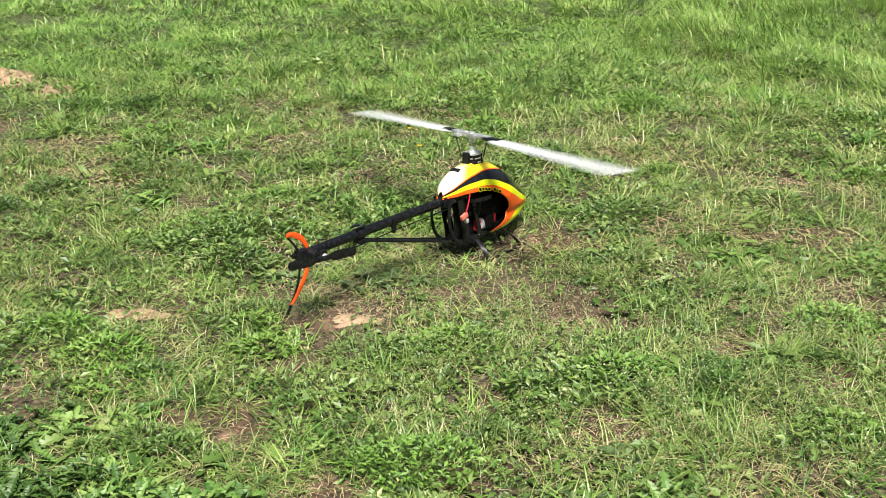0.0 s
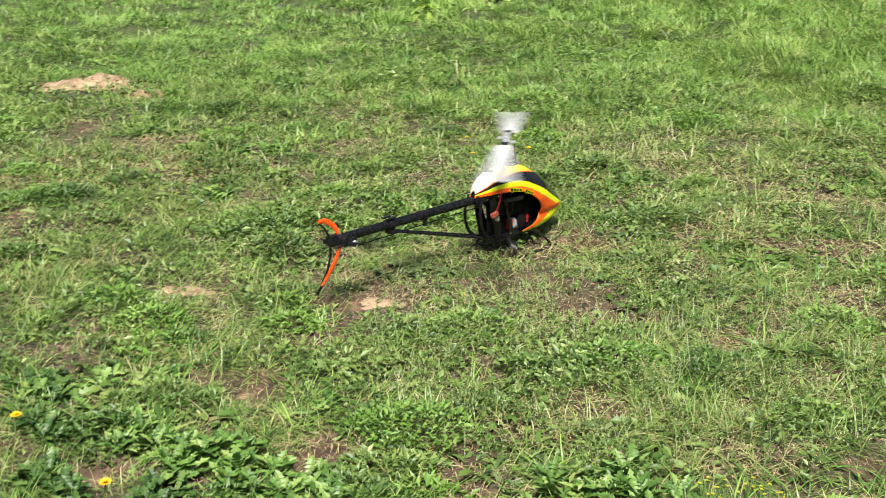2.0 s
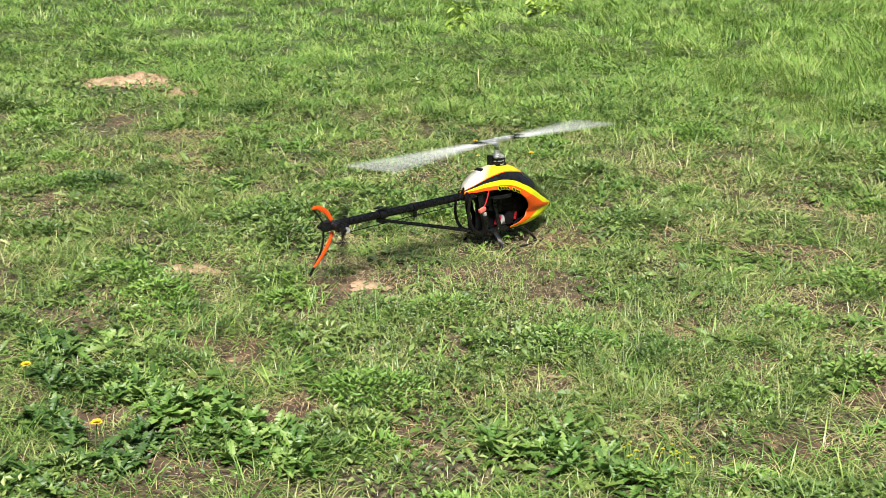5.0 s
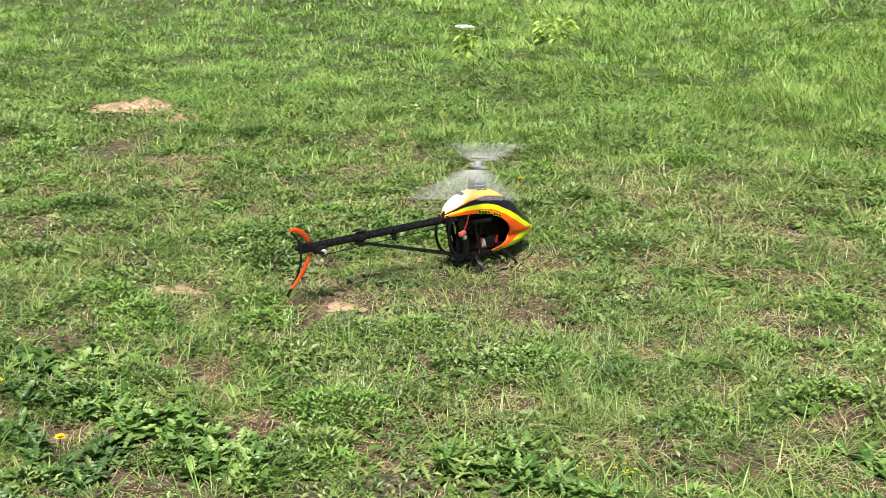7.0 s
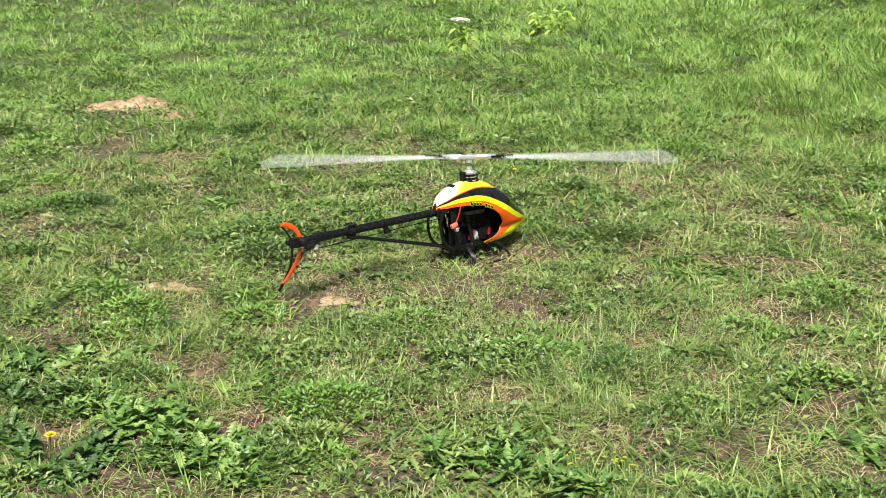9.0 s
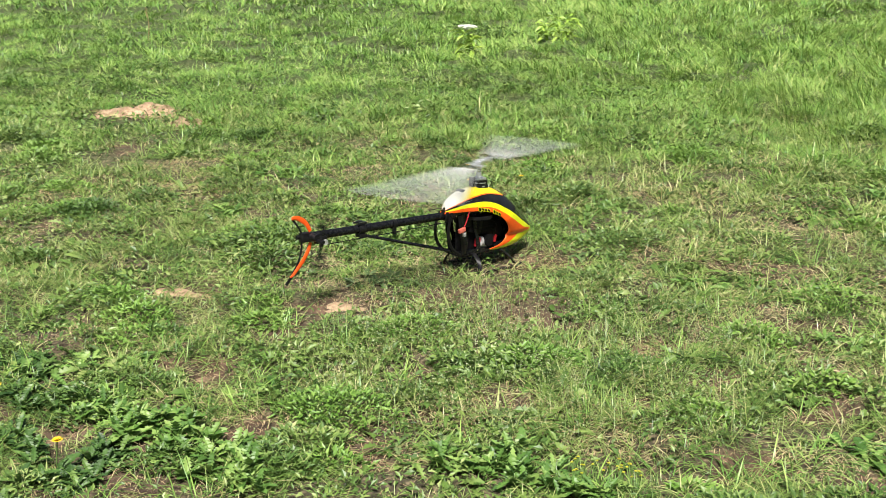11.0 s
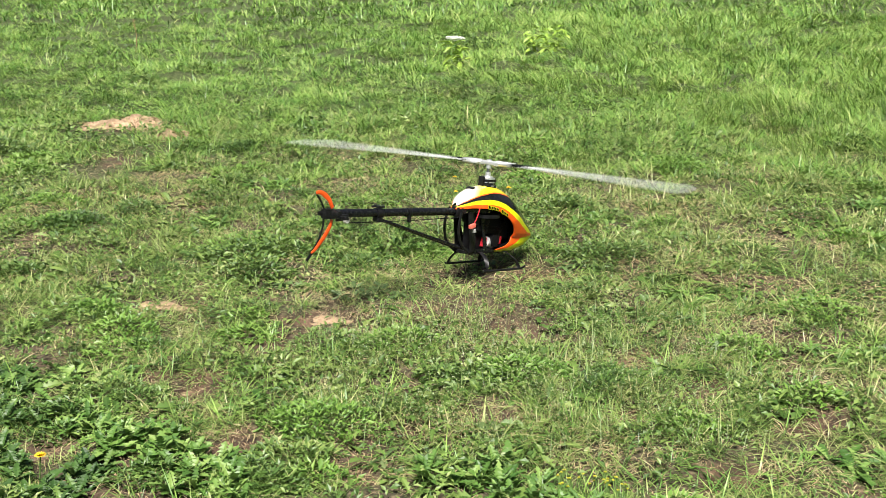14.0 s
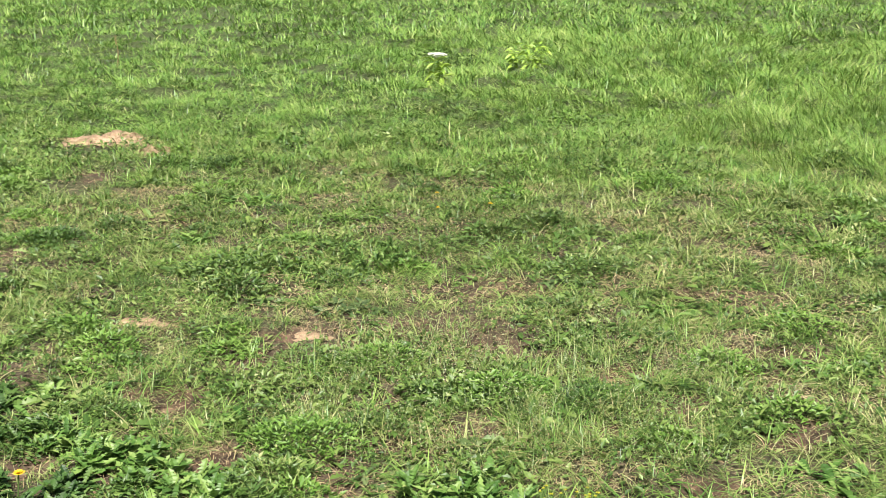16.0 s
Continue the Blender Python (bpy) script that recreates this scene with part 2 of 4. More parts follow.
def patch_mask(x, y, patches):
    out = np.zeros(np.shape(x))
    wob = 0.55 + 0.9 * fuzz(x, y, 0.07, 3)
    for cx, cy, rx, ry in patches:
        d = ((x - cx) / (rx * 1.08)) ** 2 + ((y - cy) / (ry * 1.08)) ** 2
        out = np.maximum(out, np.clip(1.7 - d / wob ** 2 * 1.2, 0, 1))
    return out


def ground_height(x, y):
    z = -0.032 + 0.022 * (fuzz(x, y, 0.9, 1) - 0.5) + 0.030 * (fuzz(x, y, 0.15, 2) - 0.5)
    lumpy = np.clip((np.asarray(y) - 5.2) / 2.0, 0, 1) * np.clip((22 - np.asarray(y)) / 6, 0, 1)
    lumpy = lumpy * (1 - np.exp(-(((np.asarray(x) + 2.4) / 0.75) ** 2 + ((np.asarray(y) - 6.75) / 0.6) ** 2)))
    z = z + lumpy * (0.080 * (fuzz(x, y, 0.42, 51) - 0.5) + 0.05 * (fuzz(x, y, 0.2, 52) - 0.5))
    z = z - 0.008 * patch_mask(x, y, SOIL)
    mound = np.exp(-(((np.asarray(x) + 2.45) / 0.35) ** 2 + ((np.asarray(y) - 7.05) / 0.16) ** 2))
    rest = np.exp(-(((np.asarray(x) - 0.22) / 0.24) ** 2 + ((np.asarray(y) - 4.2) / 0.26) ** 2) ** 2)
    return (z + 0.038 * mound) * (1 - rest) - 0.052 * rest


def ground_sheet():
    grow = lambda a, n, k: [a * k ** i for i in range(1, n)]
    xs = np.arange(-2.8, 2.6, 0.04)
    xs = np.concatenate([[-2.8 - d for d in grow(0.04, 40, 1.28)][::-1], xs, [2.6 + d for d in grow(0.04, 40, 1.28)]])
    ys = np.arange(1.2, 9.4, 0.04)
    ys = np.concatenate([[1.2 - d for d in grow(0.04, 36, 1.28)][::-1], ys, [9.4 + d for d in grow(0.05, 39, 1.28)]])
    X, Y = np.meshgrid(xs, ys)
    Z = ground_height(X, Y)
    near = np.clip(1.5 - np.hypot(X, Y - 5) / 25, 0, 1)
    Z = Z * near - 0.03 * (1 - near)
    co = np.stack([X, Y, Z], -1).reshape(-1, 3)
    w, h = len(xs), len(ys)
    idx = np.arange(w * h).reshape(h, w)
    faces = np.stack([idx[:-1, :-1], idx[:-1, 1:], idx[1:, 1:], idx[1:, :-1]], -1).reshape(-1, 4)
    ob = raw_mesh("ground", co, [faces], M["soil"], True)
    worn = ob.data.attributes.new("worn", "FLOAT", "POINT")
    worn.data.foreach_set("value", bare(X, Y).ravel().astype(np.float32))
    return ob


def raw_mesh(name, co, face_sets, material, smooth=False):
    """A mesh from arrays: face_sets are arrays of equal-sided faces."""
    me = bpy.data.meshes.new(name)
    me.vertices.add(len(co))
    me.vertices.foreach_set("co", np.asarray(co, np.float32).ravel())
    loops = np.concatenate([f.ravel() for f in face_sets]).astype(np.int32)
    sizes = np.concatenate([np.full(len(f), f.shape[1]) for f in face_sets])
    starts = np.concatenate([[0], np.cumsum(sizes)[:-1]]).astype(np.int32)
    me.loops.add(len(loops))
    me.loops.foreach_set("vertex_index", loops)
    me.polygons.add(len(sizes))
    me.polygons.foreach_set("loop_start", starts)
    me.polygons.foreach_set("use_smooth", np.full(len(sizes), smooth))
    me.materials.append(material)
    me.update(calc_edges=True)
    return new(name, me)


# ---- leaf and blade shapes: along +x, unit length and width ----
def strip_shape(levels):
    """levels: (s, half width, droop, fold); the last one is the tip."""
    co, quads, tris = [], [], []
    for s, w, d, fold in levels[:-1]:
        co += [(s, -w, d + fold), (s, w, d + fold)]
    for k in range(len(levels) - 2):
        quads.append((2 * k, 2 * k + 2, 2 * k + 3, 2 * k + 1))
    s, w, d, fold = levels[-1]
    co.append((s, 0, d))
    n = len(co) - 1
    tris.append((n - 2, n, n - 1))
    return np.array(co, float), np.array(quads), np.array(tris)


def ribbed_shape(levels):
    """Like strip_shape, with a midrib, so that both halves fold up along it."""
    co, quads, tris = [], [], []
    for s, w, d, fold in levels[:-1]:
        co += [(s, -w, d + fold), (s, 0, d), (s, w, d + fold)]
    for k in range(len(levels) - 2):
        a, b = 3 * k, 3 * k + 3
        quads += [(a, b, b + 1, a + 1), (a + 1, b + 1, b + 2, a + 2)]
    s, w, d, fold = levels[-1]
    co.append((s, 0, d))
    n = len(co) - 1
    tris += [(n - 3, n, n - 2), (n - 2, n, n - 1)]
    return np.array(co, float), np.array(quads), np.array(tris)


def bend(s, c):
    return -c * s * s


BLADES = [strip_shape([(s, w, bend(s, c), 0) for s, w in ((0, .4), (.38, .5), (.74, .33), (1, 0))]) for c in (0.1, 0.35, 0.7)]
SIMPLE = [strip_shape([(s, w, bend(s, c), 0) for s, w in ((0, .45), (.5, .45), (1, 0))]) for c in (0.3, 0.65)]
ARCHED = [strip_shape([(s, w, bend(s, c), 0) for s, w in ((0, .42), (.35, .5), (.7, .36), (1, 0))]) for c in (0.5, 0.85, 1.15)]
LEAFLET = [(np.array([(0, 0, 0), (.45, -.5, .06), (.5, 0, -.03), (.45, .5, .06), (1, 0, -.1 - c)], float), np.zeros((0, 4), int), np.array([(0, 1, 2), (0, 2, 3), (1, 4, 2), (2, 4, 3)])) for c in (0.0, .15)]
LOBES = [(0, .03), (.14, .07), (.22, .26), (.30, .10), (.42, .40), (.50, .15), (.62, .50), (.71, .22), (.82, .36), (.93, .2), (1, 0)]
LOBED = [ribbed_shape([(s, w, bend(s, c), .22 * w) for s, w in LOBES]) for c in (0.25, 0.5, 0.8)]
def toothed(c, teeth, seed):
    r = np.random.RandomState(seed)
    rows = [(0, .03, 0, 0), (.10, .06, bend(.1, c), .01)]
    for k in range(teeth):
        s = .16 + .78 * k / teeth
        env = .5 * math.sin(math.pi * min(1, (s + .12) / 1.12) ** 1.35) ** .8 + .05
        rows += [(s, env * r.uniform(.45, .65), bend(s, c) - .01, .03), (s + .045, env * r.uniform(.8, 1.1), bend(s + .045, c) + r.uniform(-.03, .03), .16 * env)]
    return ribbed_shape(rows + [(1, 0, bend(1, c), 0)])


TOOTHED = [toothed(c, 5, k) for k, c in enumerate((.2, .45, .75))]
BROAD = [ribbed_shape([(s, w, bend(s, c), .2 * w + .02 * (k % 2)) for k, (s, w) in enumerate(((0, .05), (.12, .08), (.25, .3), (.4, .44), (.55, .5), (.7, .44), (.86, .26), (1, 0)))]) for c in (0.2, 0.5, 0.8)]


def scatter(name, shapes, rng, x, y, lift, yaw, rise, length, width, material, label, twist=0.3):
    """One object of many small blades or leaves, rooted on the ground at x, y."""
    n = len(x)
    z = ground_height(x, y) + lift
    which = rng.randint(0, len(shapes), n)
    cos, quads, tris, base = [], [], [], 0
    for k, (co, q, t) in enumerate(shapes):
        m = which == k
        c = int(m.sum())
        if not c:
            continue
        p = np.empty((c, len(co), 3))
        p[..., 0] = co[None, :, 0] * length[m, None]
        p[..., 1] = co[None, :, 1] * width[m, None]
        p[..., 2] = co[None, :, 2] * length[m, None]
        r = rng.uniform(-twist, twist, c)[:, None]
        py, pz = p[..., 1] * np.cos(r) - p[..., 2] * np.sin(r), p[..., 1] * np.sin(r) + p[..., 2] * np.cos(r)
        e = rise[m, None]
        px, pz = p[..., 0] * np.cos(e) - pz * np.sin(e), p[..., 0] * np.sin(e) + pz * np.cos(e)
        a = yaw[m, None]
        p = np.stack([px * np.cos(a) - py * np.sin(a) + x[m, None], px * np.sin(a) + py * np.cos(a) + y[m, None], pz + z[m, None]], -1)
        off = base + np.arange(c)[:, None, None] * len(co)
        cos.append(p.reshape(-1, 3))
        quads.append((off + q[None]).reshape(-1, 4))
        tris.append((off + t[None]).reshape(-1, 3))
        base += c * len(co)
    ob = raw_mesh(name, np.concatenate(cos), [np.concatenate(quads), np.concatenate(tris)], material)
    return tagged(ob, label, "grass" if "grass" in name else "plants", kind="stuff")


def left_edge(y):
    return np.minimum(0.9 - 0.60 * (y + 0.16), 0.14 - 0.40 * (y - 0.38)) - 0.42


def right_edge(y):
    return np.maximum(0.14 + 0.38 * (y - 0.38), 0.9 + 0.24 * (y + 0.16)) + 0.25


def spots(rng, per_m2, y0, y1, keep=None):
    """Random roots over the meadow between two depths, thinned by keep(x, y)."""
    xa, xb = float(left_edge(np.float64(y1))), float(right_edge(np.float64(y1)))
    n = int(per_m2 * (y1 - y0) * (xb - xa))
    x, y = rng.uniform(xa, xb, n), rng.uniform(y0, y1, n)
    ok = (x > left_edge(y)) & (x < right_edge(y))
    x, y = x[ok], y[ok]
    if keep is not None:
        ok = rng.rand(len(x)) < keep(x, y)
        x, y = x[ok], y[ok]
    return x, y


def tall_zone(x, y):
    return np.clip((y - (7.9 - 0.95 * (x - 0.5)) + 1.6 * (fuzz(x, y, 0.8, 5) - 0.5)) / 0.8, 0, 1) * np.clip((x + 0.9 + 0.25 * (y - 8)) / 0.8, 0, 1)


def bare(x, y):
    worn = np.clip((fuzz(x, y, 0.30, 9) * 0.6 + fuzz(x, y, 0.11, 8) * 0.4 - 0.59) * 6, 0, 1) * np.clip((5.4 - y) / 1.4, 0, 1) * np.clip(3.4 - np.hypot(x - 0.2, y - 3.4), 0, 1)
    rest = 0.78 * np.exp(-(((x - 0.22) / 0.27) ** 2 + ((y - 4.22) / 0.22) ** 2) ** 2)
    return np.clip(np.maximum(np.maximum(patch_mask(x, y, SOIL), rest), 0.8 * worn), 0, 1)


def open_ground(x, y):
    """Near bare earth in the back the turf is cropped short."""
    back = np.maximum.reduce([patch_mask(x, y + d, SOIL) for d in (0, .10, .20, .30)])
    return 1 - np.where(y > 5.4, back, bare(x, y))


def tufted(x, y):
    """Turf grows in small tufts with thin places between them."""
    return np.clip((fuzz(x, y, 0.075, 4) * 0.6 + fuzz(x, y, 0.19, 44) * 0.4 - 0.33) * 4.0, 0.10, 1.0)


def leafiness(x, y):
    return np.clip((fuzz(x, y, 0.34, 11) * 0.65 + fuzz(x, y, 0.12, 12) * 0.35 - 0.42) * 5, 0, 1)


def scatter_grass():
    rng = np.random.RandomState(3)
    # short worn turf round the landing spot
    keep = lambda x, y: (1 - 0.93 * np.maximum(bare(x, y), 1 - open_ground(x, y))) * tufted(x, y) * (1 - 0.25 * leafiness(x, y)) * (1 - 0.40 * patch_mask(x, y, STRAW))
    for y0, y1, dens, wide in ((1.5, 3.2, 14500, .0023), (3.2, 4.9, 11500, .0028), (4.9, 7.6, 7200, .0040)):
        x, y = spots(rng, dens, y0, y1, keep)
        n = len(x)
        L = rng.uniform(.022, .062, n) * (0.5 + 0.75 * tufted(x, y)) * np.interp(y, [4, 7.5], [1, 1.45])
        scatter("short_grass", BLADES[1:] if y1 < 5 else SIMPLE, rng, x, y, 0, rng.uniform(0, 6.3, n), np.radians(rng.uniform(6, 68, n)), L, rng.uniform(.6, 1.3, n) * wide, M["grass"],
                "short worn meadow grass, green with yellowed blades")
    # low tussocks, blades arching out from the middle of each
    for y0, y1, clumps, k, wide, tone in ((1.5, 3.2, 62, 36, .0025, "grass"), (1.5, 3.2, 40, 36, .0027, "lush"), (3.2, 4.9, 44, 32, .0030, "grass"), (3.2, 4.9, 28, 32, .0032, "lush"),
                                          (4.9, 7.6, 17, 30, .0042, "grass"), (4.9, 7.6, 19, 30, .0046, "lush")):
        cx, cy = spots(rng, clumps, y0, y1, lambda x, y: (1 - 0.92 * bare(x, y)) * (0.35 + 0.65 * np.clip((fuzz(x, y, 0.3, 17) - 0.35) * 4, 0, 1)) * (1 - 0.5 * patch_mask(x, y, STRAW)))
        m = len(cx)
        big = rng.lognormal(0, .33, m) * np.interp(cy, [4, 7.5], [1, 1.4])
        n = m * k
        a, d = rng.uniform(0, 6.3, n), np.sqrt(rng.rand(n))
        r = d * np.repeat(.045 * big, k)
        x, y = np.repeat(cx, k) + r * np.cos(a), np.repeat(cy, k) + r * np.sin(a)
        L = rng.uniform(.035, .092, n) * np.repeat(big, k)
        scatter("low_grass_tussocks", ARCHED[:2] if y1 < 5 else SIMPLE, rng, x, y, 0, a + rng.normal(0, .6, n), np.radians(np.clip(66 - 48 * d + rng.normal(0, 11, n), 2, 82)), L, rng.uniform(.6, 1.3, n) * wide, M[tone],
                "low tussocks of meadow grass arching outwards" if tone == "grass" else "fresh green tussocks of meadow grass")
    # pale, half-dry tussocks beyond the landing spot
    cx, cy = spots(rng, 66, 2.3, 7.0, lambda x, y: np.interp(y, (3.6, 4.6), (.5, 1)) * np.clip((x - 0.45) * 1.6, 0, 1) * np.clip((fuzz(x, y, .3, 71) - .34) * 4, 0, 1) * (1 - bare(x, y)))
    m, k = len(cx), 32
    big, n = rng.lognormal(0, .3, m), m * k
    a, d = rng.uniform(0, 6.3, n), np.sqrt(rng.rand(n))
    x, y = np.repeat(cx, k) + d * np.repeat(.05 * big, k) * np.cos(a), np.repeat(cy, k) + d * np.repeat(.05 * big, k) * np.sin(a)
    scatter("pale_grass_tussocks", ARCHED[:2], rng, x, y, 0, a + rng.normal(0, .7, n), np.radians(np.clip(70 - 45 * d + rng.normal(0, 12, n), 4, 85)), rng.uniform(.04, .10, n) * np.repeat(big, k),
            rng.uniform(.6, 1.3, n) * np.interp(y, (2.5, 6), (.0024, .0040)), M["pale_grass"], "pale yellow-green half-dry tussocks of grass")
    # lush grass behind, in clumps, each combed its own way and arching over
    for y0, y1, clumps, k, wide, reach, tone in ((5.6, 9.0, 66, 42, .0042, 1.0, "lush"), (5.6, 9.0, 26, 34, .0042, .85, "grass"), (9.0, 13.0, 40, 30, .0068, 1.25, "lush"), (9.0, 13.0, 12, 30, .0064, 1.1, "tall"), (13.0, 24.0, 18, 18, .014, 1.9, "lush")):
        cx, cy = spots(rng, clumps, y0, y1, lambda x, y: open_ground(x, y) * np.clip((y - 5.3) * 0.6, 0, 1))
        m = len(cx)
        big = rng.lognormal(0, .32, m) * (0.65 + 0.7 * fuzz(cx, cy, 0.42, 51)) * reach
        lean = rng.normal(0, 1.2, m) + 6.3 * fuzz(cx, cy, 0.8, 61)
        n = m * k
        a, d = rng.uniform(0, 6.3, n), np.sqrt(rng.rand(n))
        r = d * np.repeat(.085 * big, k)
        x, y = np.repeat(cx, k) + r * np.cos(a), np.repeat(cy, k) + r * np.sin(a)
        L = rng.uniform(.036, .080, n) * np.repeat(np.clip(big, 0, 1.7 * reach), k)
        out = np.repeat(lean, k) + rng.normal(0, .75, n)
        scatter("meadow_grass", SIMPLE if y0 > 8 else ARCHED[:2], rng, x, y, rng.uniform(0, .02, n), np.where(rng.rand(n) < .4, a, out), np.radians(np.clip(68 - 30 * d + rng.normal(0, 14, n), 5, 86)), L, rng.uniform(.6, 1.3, n) * wide, M[tone],
                "dense green meadow grass, ankle high, bending over in clumps")
    for y0, y1, dens, size in ((6.4, 9.5, 520, .022), (9.5, 14.0, 240, .034), (14.0, 24.0, 90, .052)):
        x, y = spots(rng, dens, y0, y1, lambda x, y: np.clip((y - 6.0), 0, 1) * leafiness(x * .6, y * .6))
        n = len(x)
        L = rng.uniform(.6, 1.5, n) * size
        scatter("meadow_herbs", LEAFLET, rng, x, y, rng.uniform(.01, .06, n) * (0.5 + fuzz(x, y, .5, 6)), rng.uniform(0, 6.3, n), np.radians(rng.uniform(-15, 60, n)), L, L * rng.uniform(.3, .5, n), M["leaf"],
                "small green herbs among the meadow grass", 0.7)
    # the meadow goes on, coarser, to the sides and behind
    x = np.concatenate([rng.uniform(-10, 10, 26000), rng.normal(0.3, 2.4, 44000)])
    y = np.concatenate([rng.uniform(-6, 15, 26000), rng.normal(2.6, 2.8, 44000)])
    out = ~((x > left_edge(y) - .03) & (x < right_edge(y) + .03) & (y > 1.5))
    x, y = x[out], y[out]
    n = len(x)
    scatter("outer_meadow_grass", SIMPLE[:1], rng, x, y, 0, rng.uniform(0, 6.3, n), np.radians(rng.uniform(5, 60, n)), rng.uniform(.06, .15, n), rng.uniform(.008, .016, n), M["lush"],
            "green meadow grass going on around the landing spot")
    # tall unmown grass, laid over by wind and rain
    for y0, y1, clumps, k, wide in ((4.6, 9.0, 70, 36, .0042), (9.0, 15.0, 32, 30, .0070)):
        cx, cy = spots(rng, clumps, y0, y1, tall_zone)
        m = len(cx)
        big = np.clip(rng.lognormal(0, .3, m), .5, 1.5) * (0.5 + 0.8 * fuzz(cx, cy, 0.5, 6))
        lean = rng.normal(0, 1.0, m) + 6.3 * fuzz(cx, cy, 1.1, 62)
        n = m * k
        a, r = rng.uniform(0, 6.3, n), np.sqrt(rng.rand(n)) * np.repeat(.09 * big, k)
        x, y = np.repeat(cx, k) + r * np.cos(a), np.repeat(cy, k) + r * np.sin(a)
        L = rng.uniform(.06, .165, n) * np.repeat(big, k)
        scatter("tall_grass", ARCHED if y1 < 10 else ARCHED[1:], rng, x, y, 0, np.repeat(lean, k) + rng.normal(0, .8, n), np.radians(rng.uniform(35, 86, n)), L, rng.uniform(.6, 1.2, n) * wide, M["tall"],
                "tall unmown yellow-green grass bending over")
    # tufts of longer blades in the worn turf
    tx, ty = spots(rng, 5, 1.5, 7.5)
    k = 46
    spread = rng.uniform(.02, .06, len(tx))
    x = np.repeat(tx, k) + rng.normal(0, 1, len(tx) * k) * np.repeat(spread, k)
    y = np.repeat(ty, k) + rng.normal(0, 1, len(tx) * k) * np.repeat(spread, k)
    n = len(x)
    scatter("grass_tufts", BLADES[1:], rng, x, y, 0, rng.uniform(0, 6.3, n), np.radians(rng.uniform(15, 68, n)), rng.uniform(.05, .105, n), rng.uniform(.0022, .0042, n), M["lush"],
            "tufts of longer fresh green grass")


def scatter_weeds():
    rng = np.random.RandomState(5)
    for y0, y1, dens, size in ((1.5, 3.4, 4200, .66), (3.4, 5.6, 3200, .70), (5.6, 9.0, 1100, 1.0)):
        x, y = spots(rng, dens, y0, y1, lambda x, y: (0.10 + 0.9 * leafiness(x, y)) * (1 - 0.95 * bare(x, y)) * (1 - 0.6 * patch_mask(x, y, STRAW)) * (1 - tall_zone(x, y)))
        n = len(x)
        L = rng.uniform(.014, .042, n) * size * (0.7 + 0.7 * fuzz(x, y, 0.4, 14))
        scatter("low_weeds", LEAFLET, rng, x, y, rng.uniform(.0, .035, n) * (0.4 + leafiness(x, y)), rng.uniform(0, 6.3, n), np.radians(rng.uniform(-5, 55, n)), L, L * rng.uniform(.35, .6, n), M["leaf"],
                "low broad-leaved weeds and clover among the grass", 0.6)
    # raised cushions of leafy weeds, dense and shaded inside
    tones = ((M["cushion_dark"], "dark green cushion of leafy weeds", 31), (M["leaf"], "mid-green cushion of leafy weeds", 32), (M["cushion_bright"], "fresh green cushion of leafy weeds", 33))
    for mat, label, seed in tones:
        for y0, y1, per_m2, size in ((1.6, 3.6, 6.4, .9), (3.6, 6.4, 4.4, 1.0), (6.4, 11.0, .75, 1.5), (11.0, 20.0, .16, 2.4)):
            r2 = np.random.RandomState(seed)
            cx, cy = spots(r2, per_m2, y0, y1, lambda x, y: np.minimum(open_ground(x, y), 1 - 0.9 * bare(x, y)) * (1 - 0.8 * patch_mask(x, y, STRAW)) * np.where(np.hypot(x - .22, (y - 4.18) * 1.1) < .34, 0, 1))
            m = len(cx)
            r = r2.uniform(.04, .13, m) * r2.uniform(.7, 1.3, m) * size
            k = np.maximum(12, (np.pi * r * r * (13500 if y1 < 7 else 9500) / size ** 2).astype(int))
            which = np.repeat(np.arange(m), k)
            n = len(which)
            d, a = np.sqrt(r2.rand(n)), r2.uniform(0, 6.3, n)
            d = d * (0.75 + 0.5 * fuzz(cx[which] * 7 + np.cos(a), cy[which] * 7 + np.sin(a), .6, 5))
            x, y = cx[which] + d * r[which] * np.cos(a) * 1.35, cy[which] + d * r[which] * np.sin(a) * .85
            tall = r2.uniform(.30, .68, m)[which] * r[which] * np.clip(1 - d * d, 0, 1) * np.sqrt(r2.rand(n))
            L = r2.uniform(.011, .025, n) * size ** .7 * r2.uniform(.7, 1.4, m)[which]
            scatter("weed_cushions", LEAFLET, r2, x, y, tall, a + r2.normal(0, .9, n), np.radians(r2.uniform(-10, 60, n)), L, L * r2.uniform(.28, .5, n), mat, label, 0.6)
    # feathery, lobed small weeds
    x, y = spots(rng, 420, 1.6, 5.2, lambda x, y: np.clip((fuzz(x, y, 0.28, 21) - 0.5) * 6, 0, 1) * (1 - bare(x, y)))
    n = len(x)
    L = rng.uniform(.035, .075, n)
    scatter("lobed_weeds", LOBED, rng, x, y, 0.003, rng.uniform(0, 6.3, n), np.radians(rng.uniform(8, 50, n)), L, L * rng.uniform(.4, .6, n), M["leaf"],
            "dark green toothed weed leaves close to the soil", 0.5)
    # seed stalks with pale pods
    zone = lambda x, y: np.clip(1.6 - ((x - 0.55) / 0.75) ** 2 - ((y - 3.25) / 0.6) ** 2, 0.02, 1) * (0.3 + 0.7 * fuzz(x, y, 0.2, 31)) * (1 - 0.6 * bare(x, y))
    x, y = spots(rng, 1900, 1.6, 5.0, zone)
    n = len(x)
    scatter("seed_stalks", BLADES[:2], rng, x, y, 0, rng.uniform(0, 6.3, n), np.radians(rng.uniform(50, 88, n)), rng.uniform(.05, .11, n), rng.uniform(.0012, .0022, n), M["grass"],
            "thin upright weed stalks gone to seed")
    k = 5
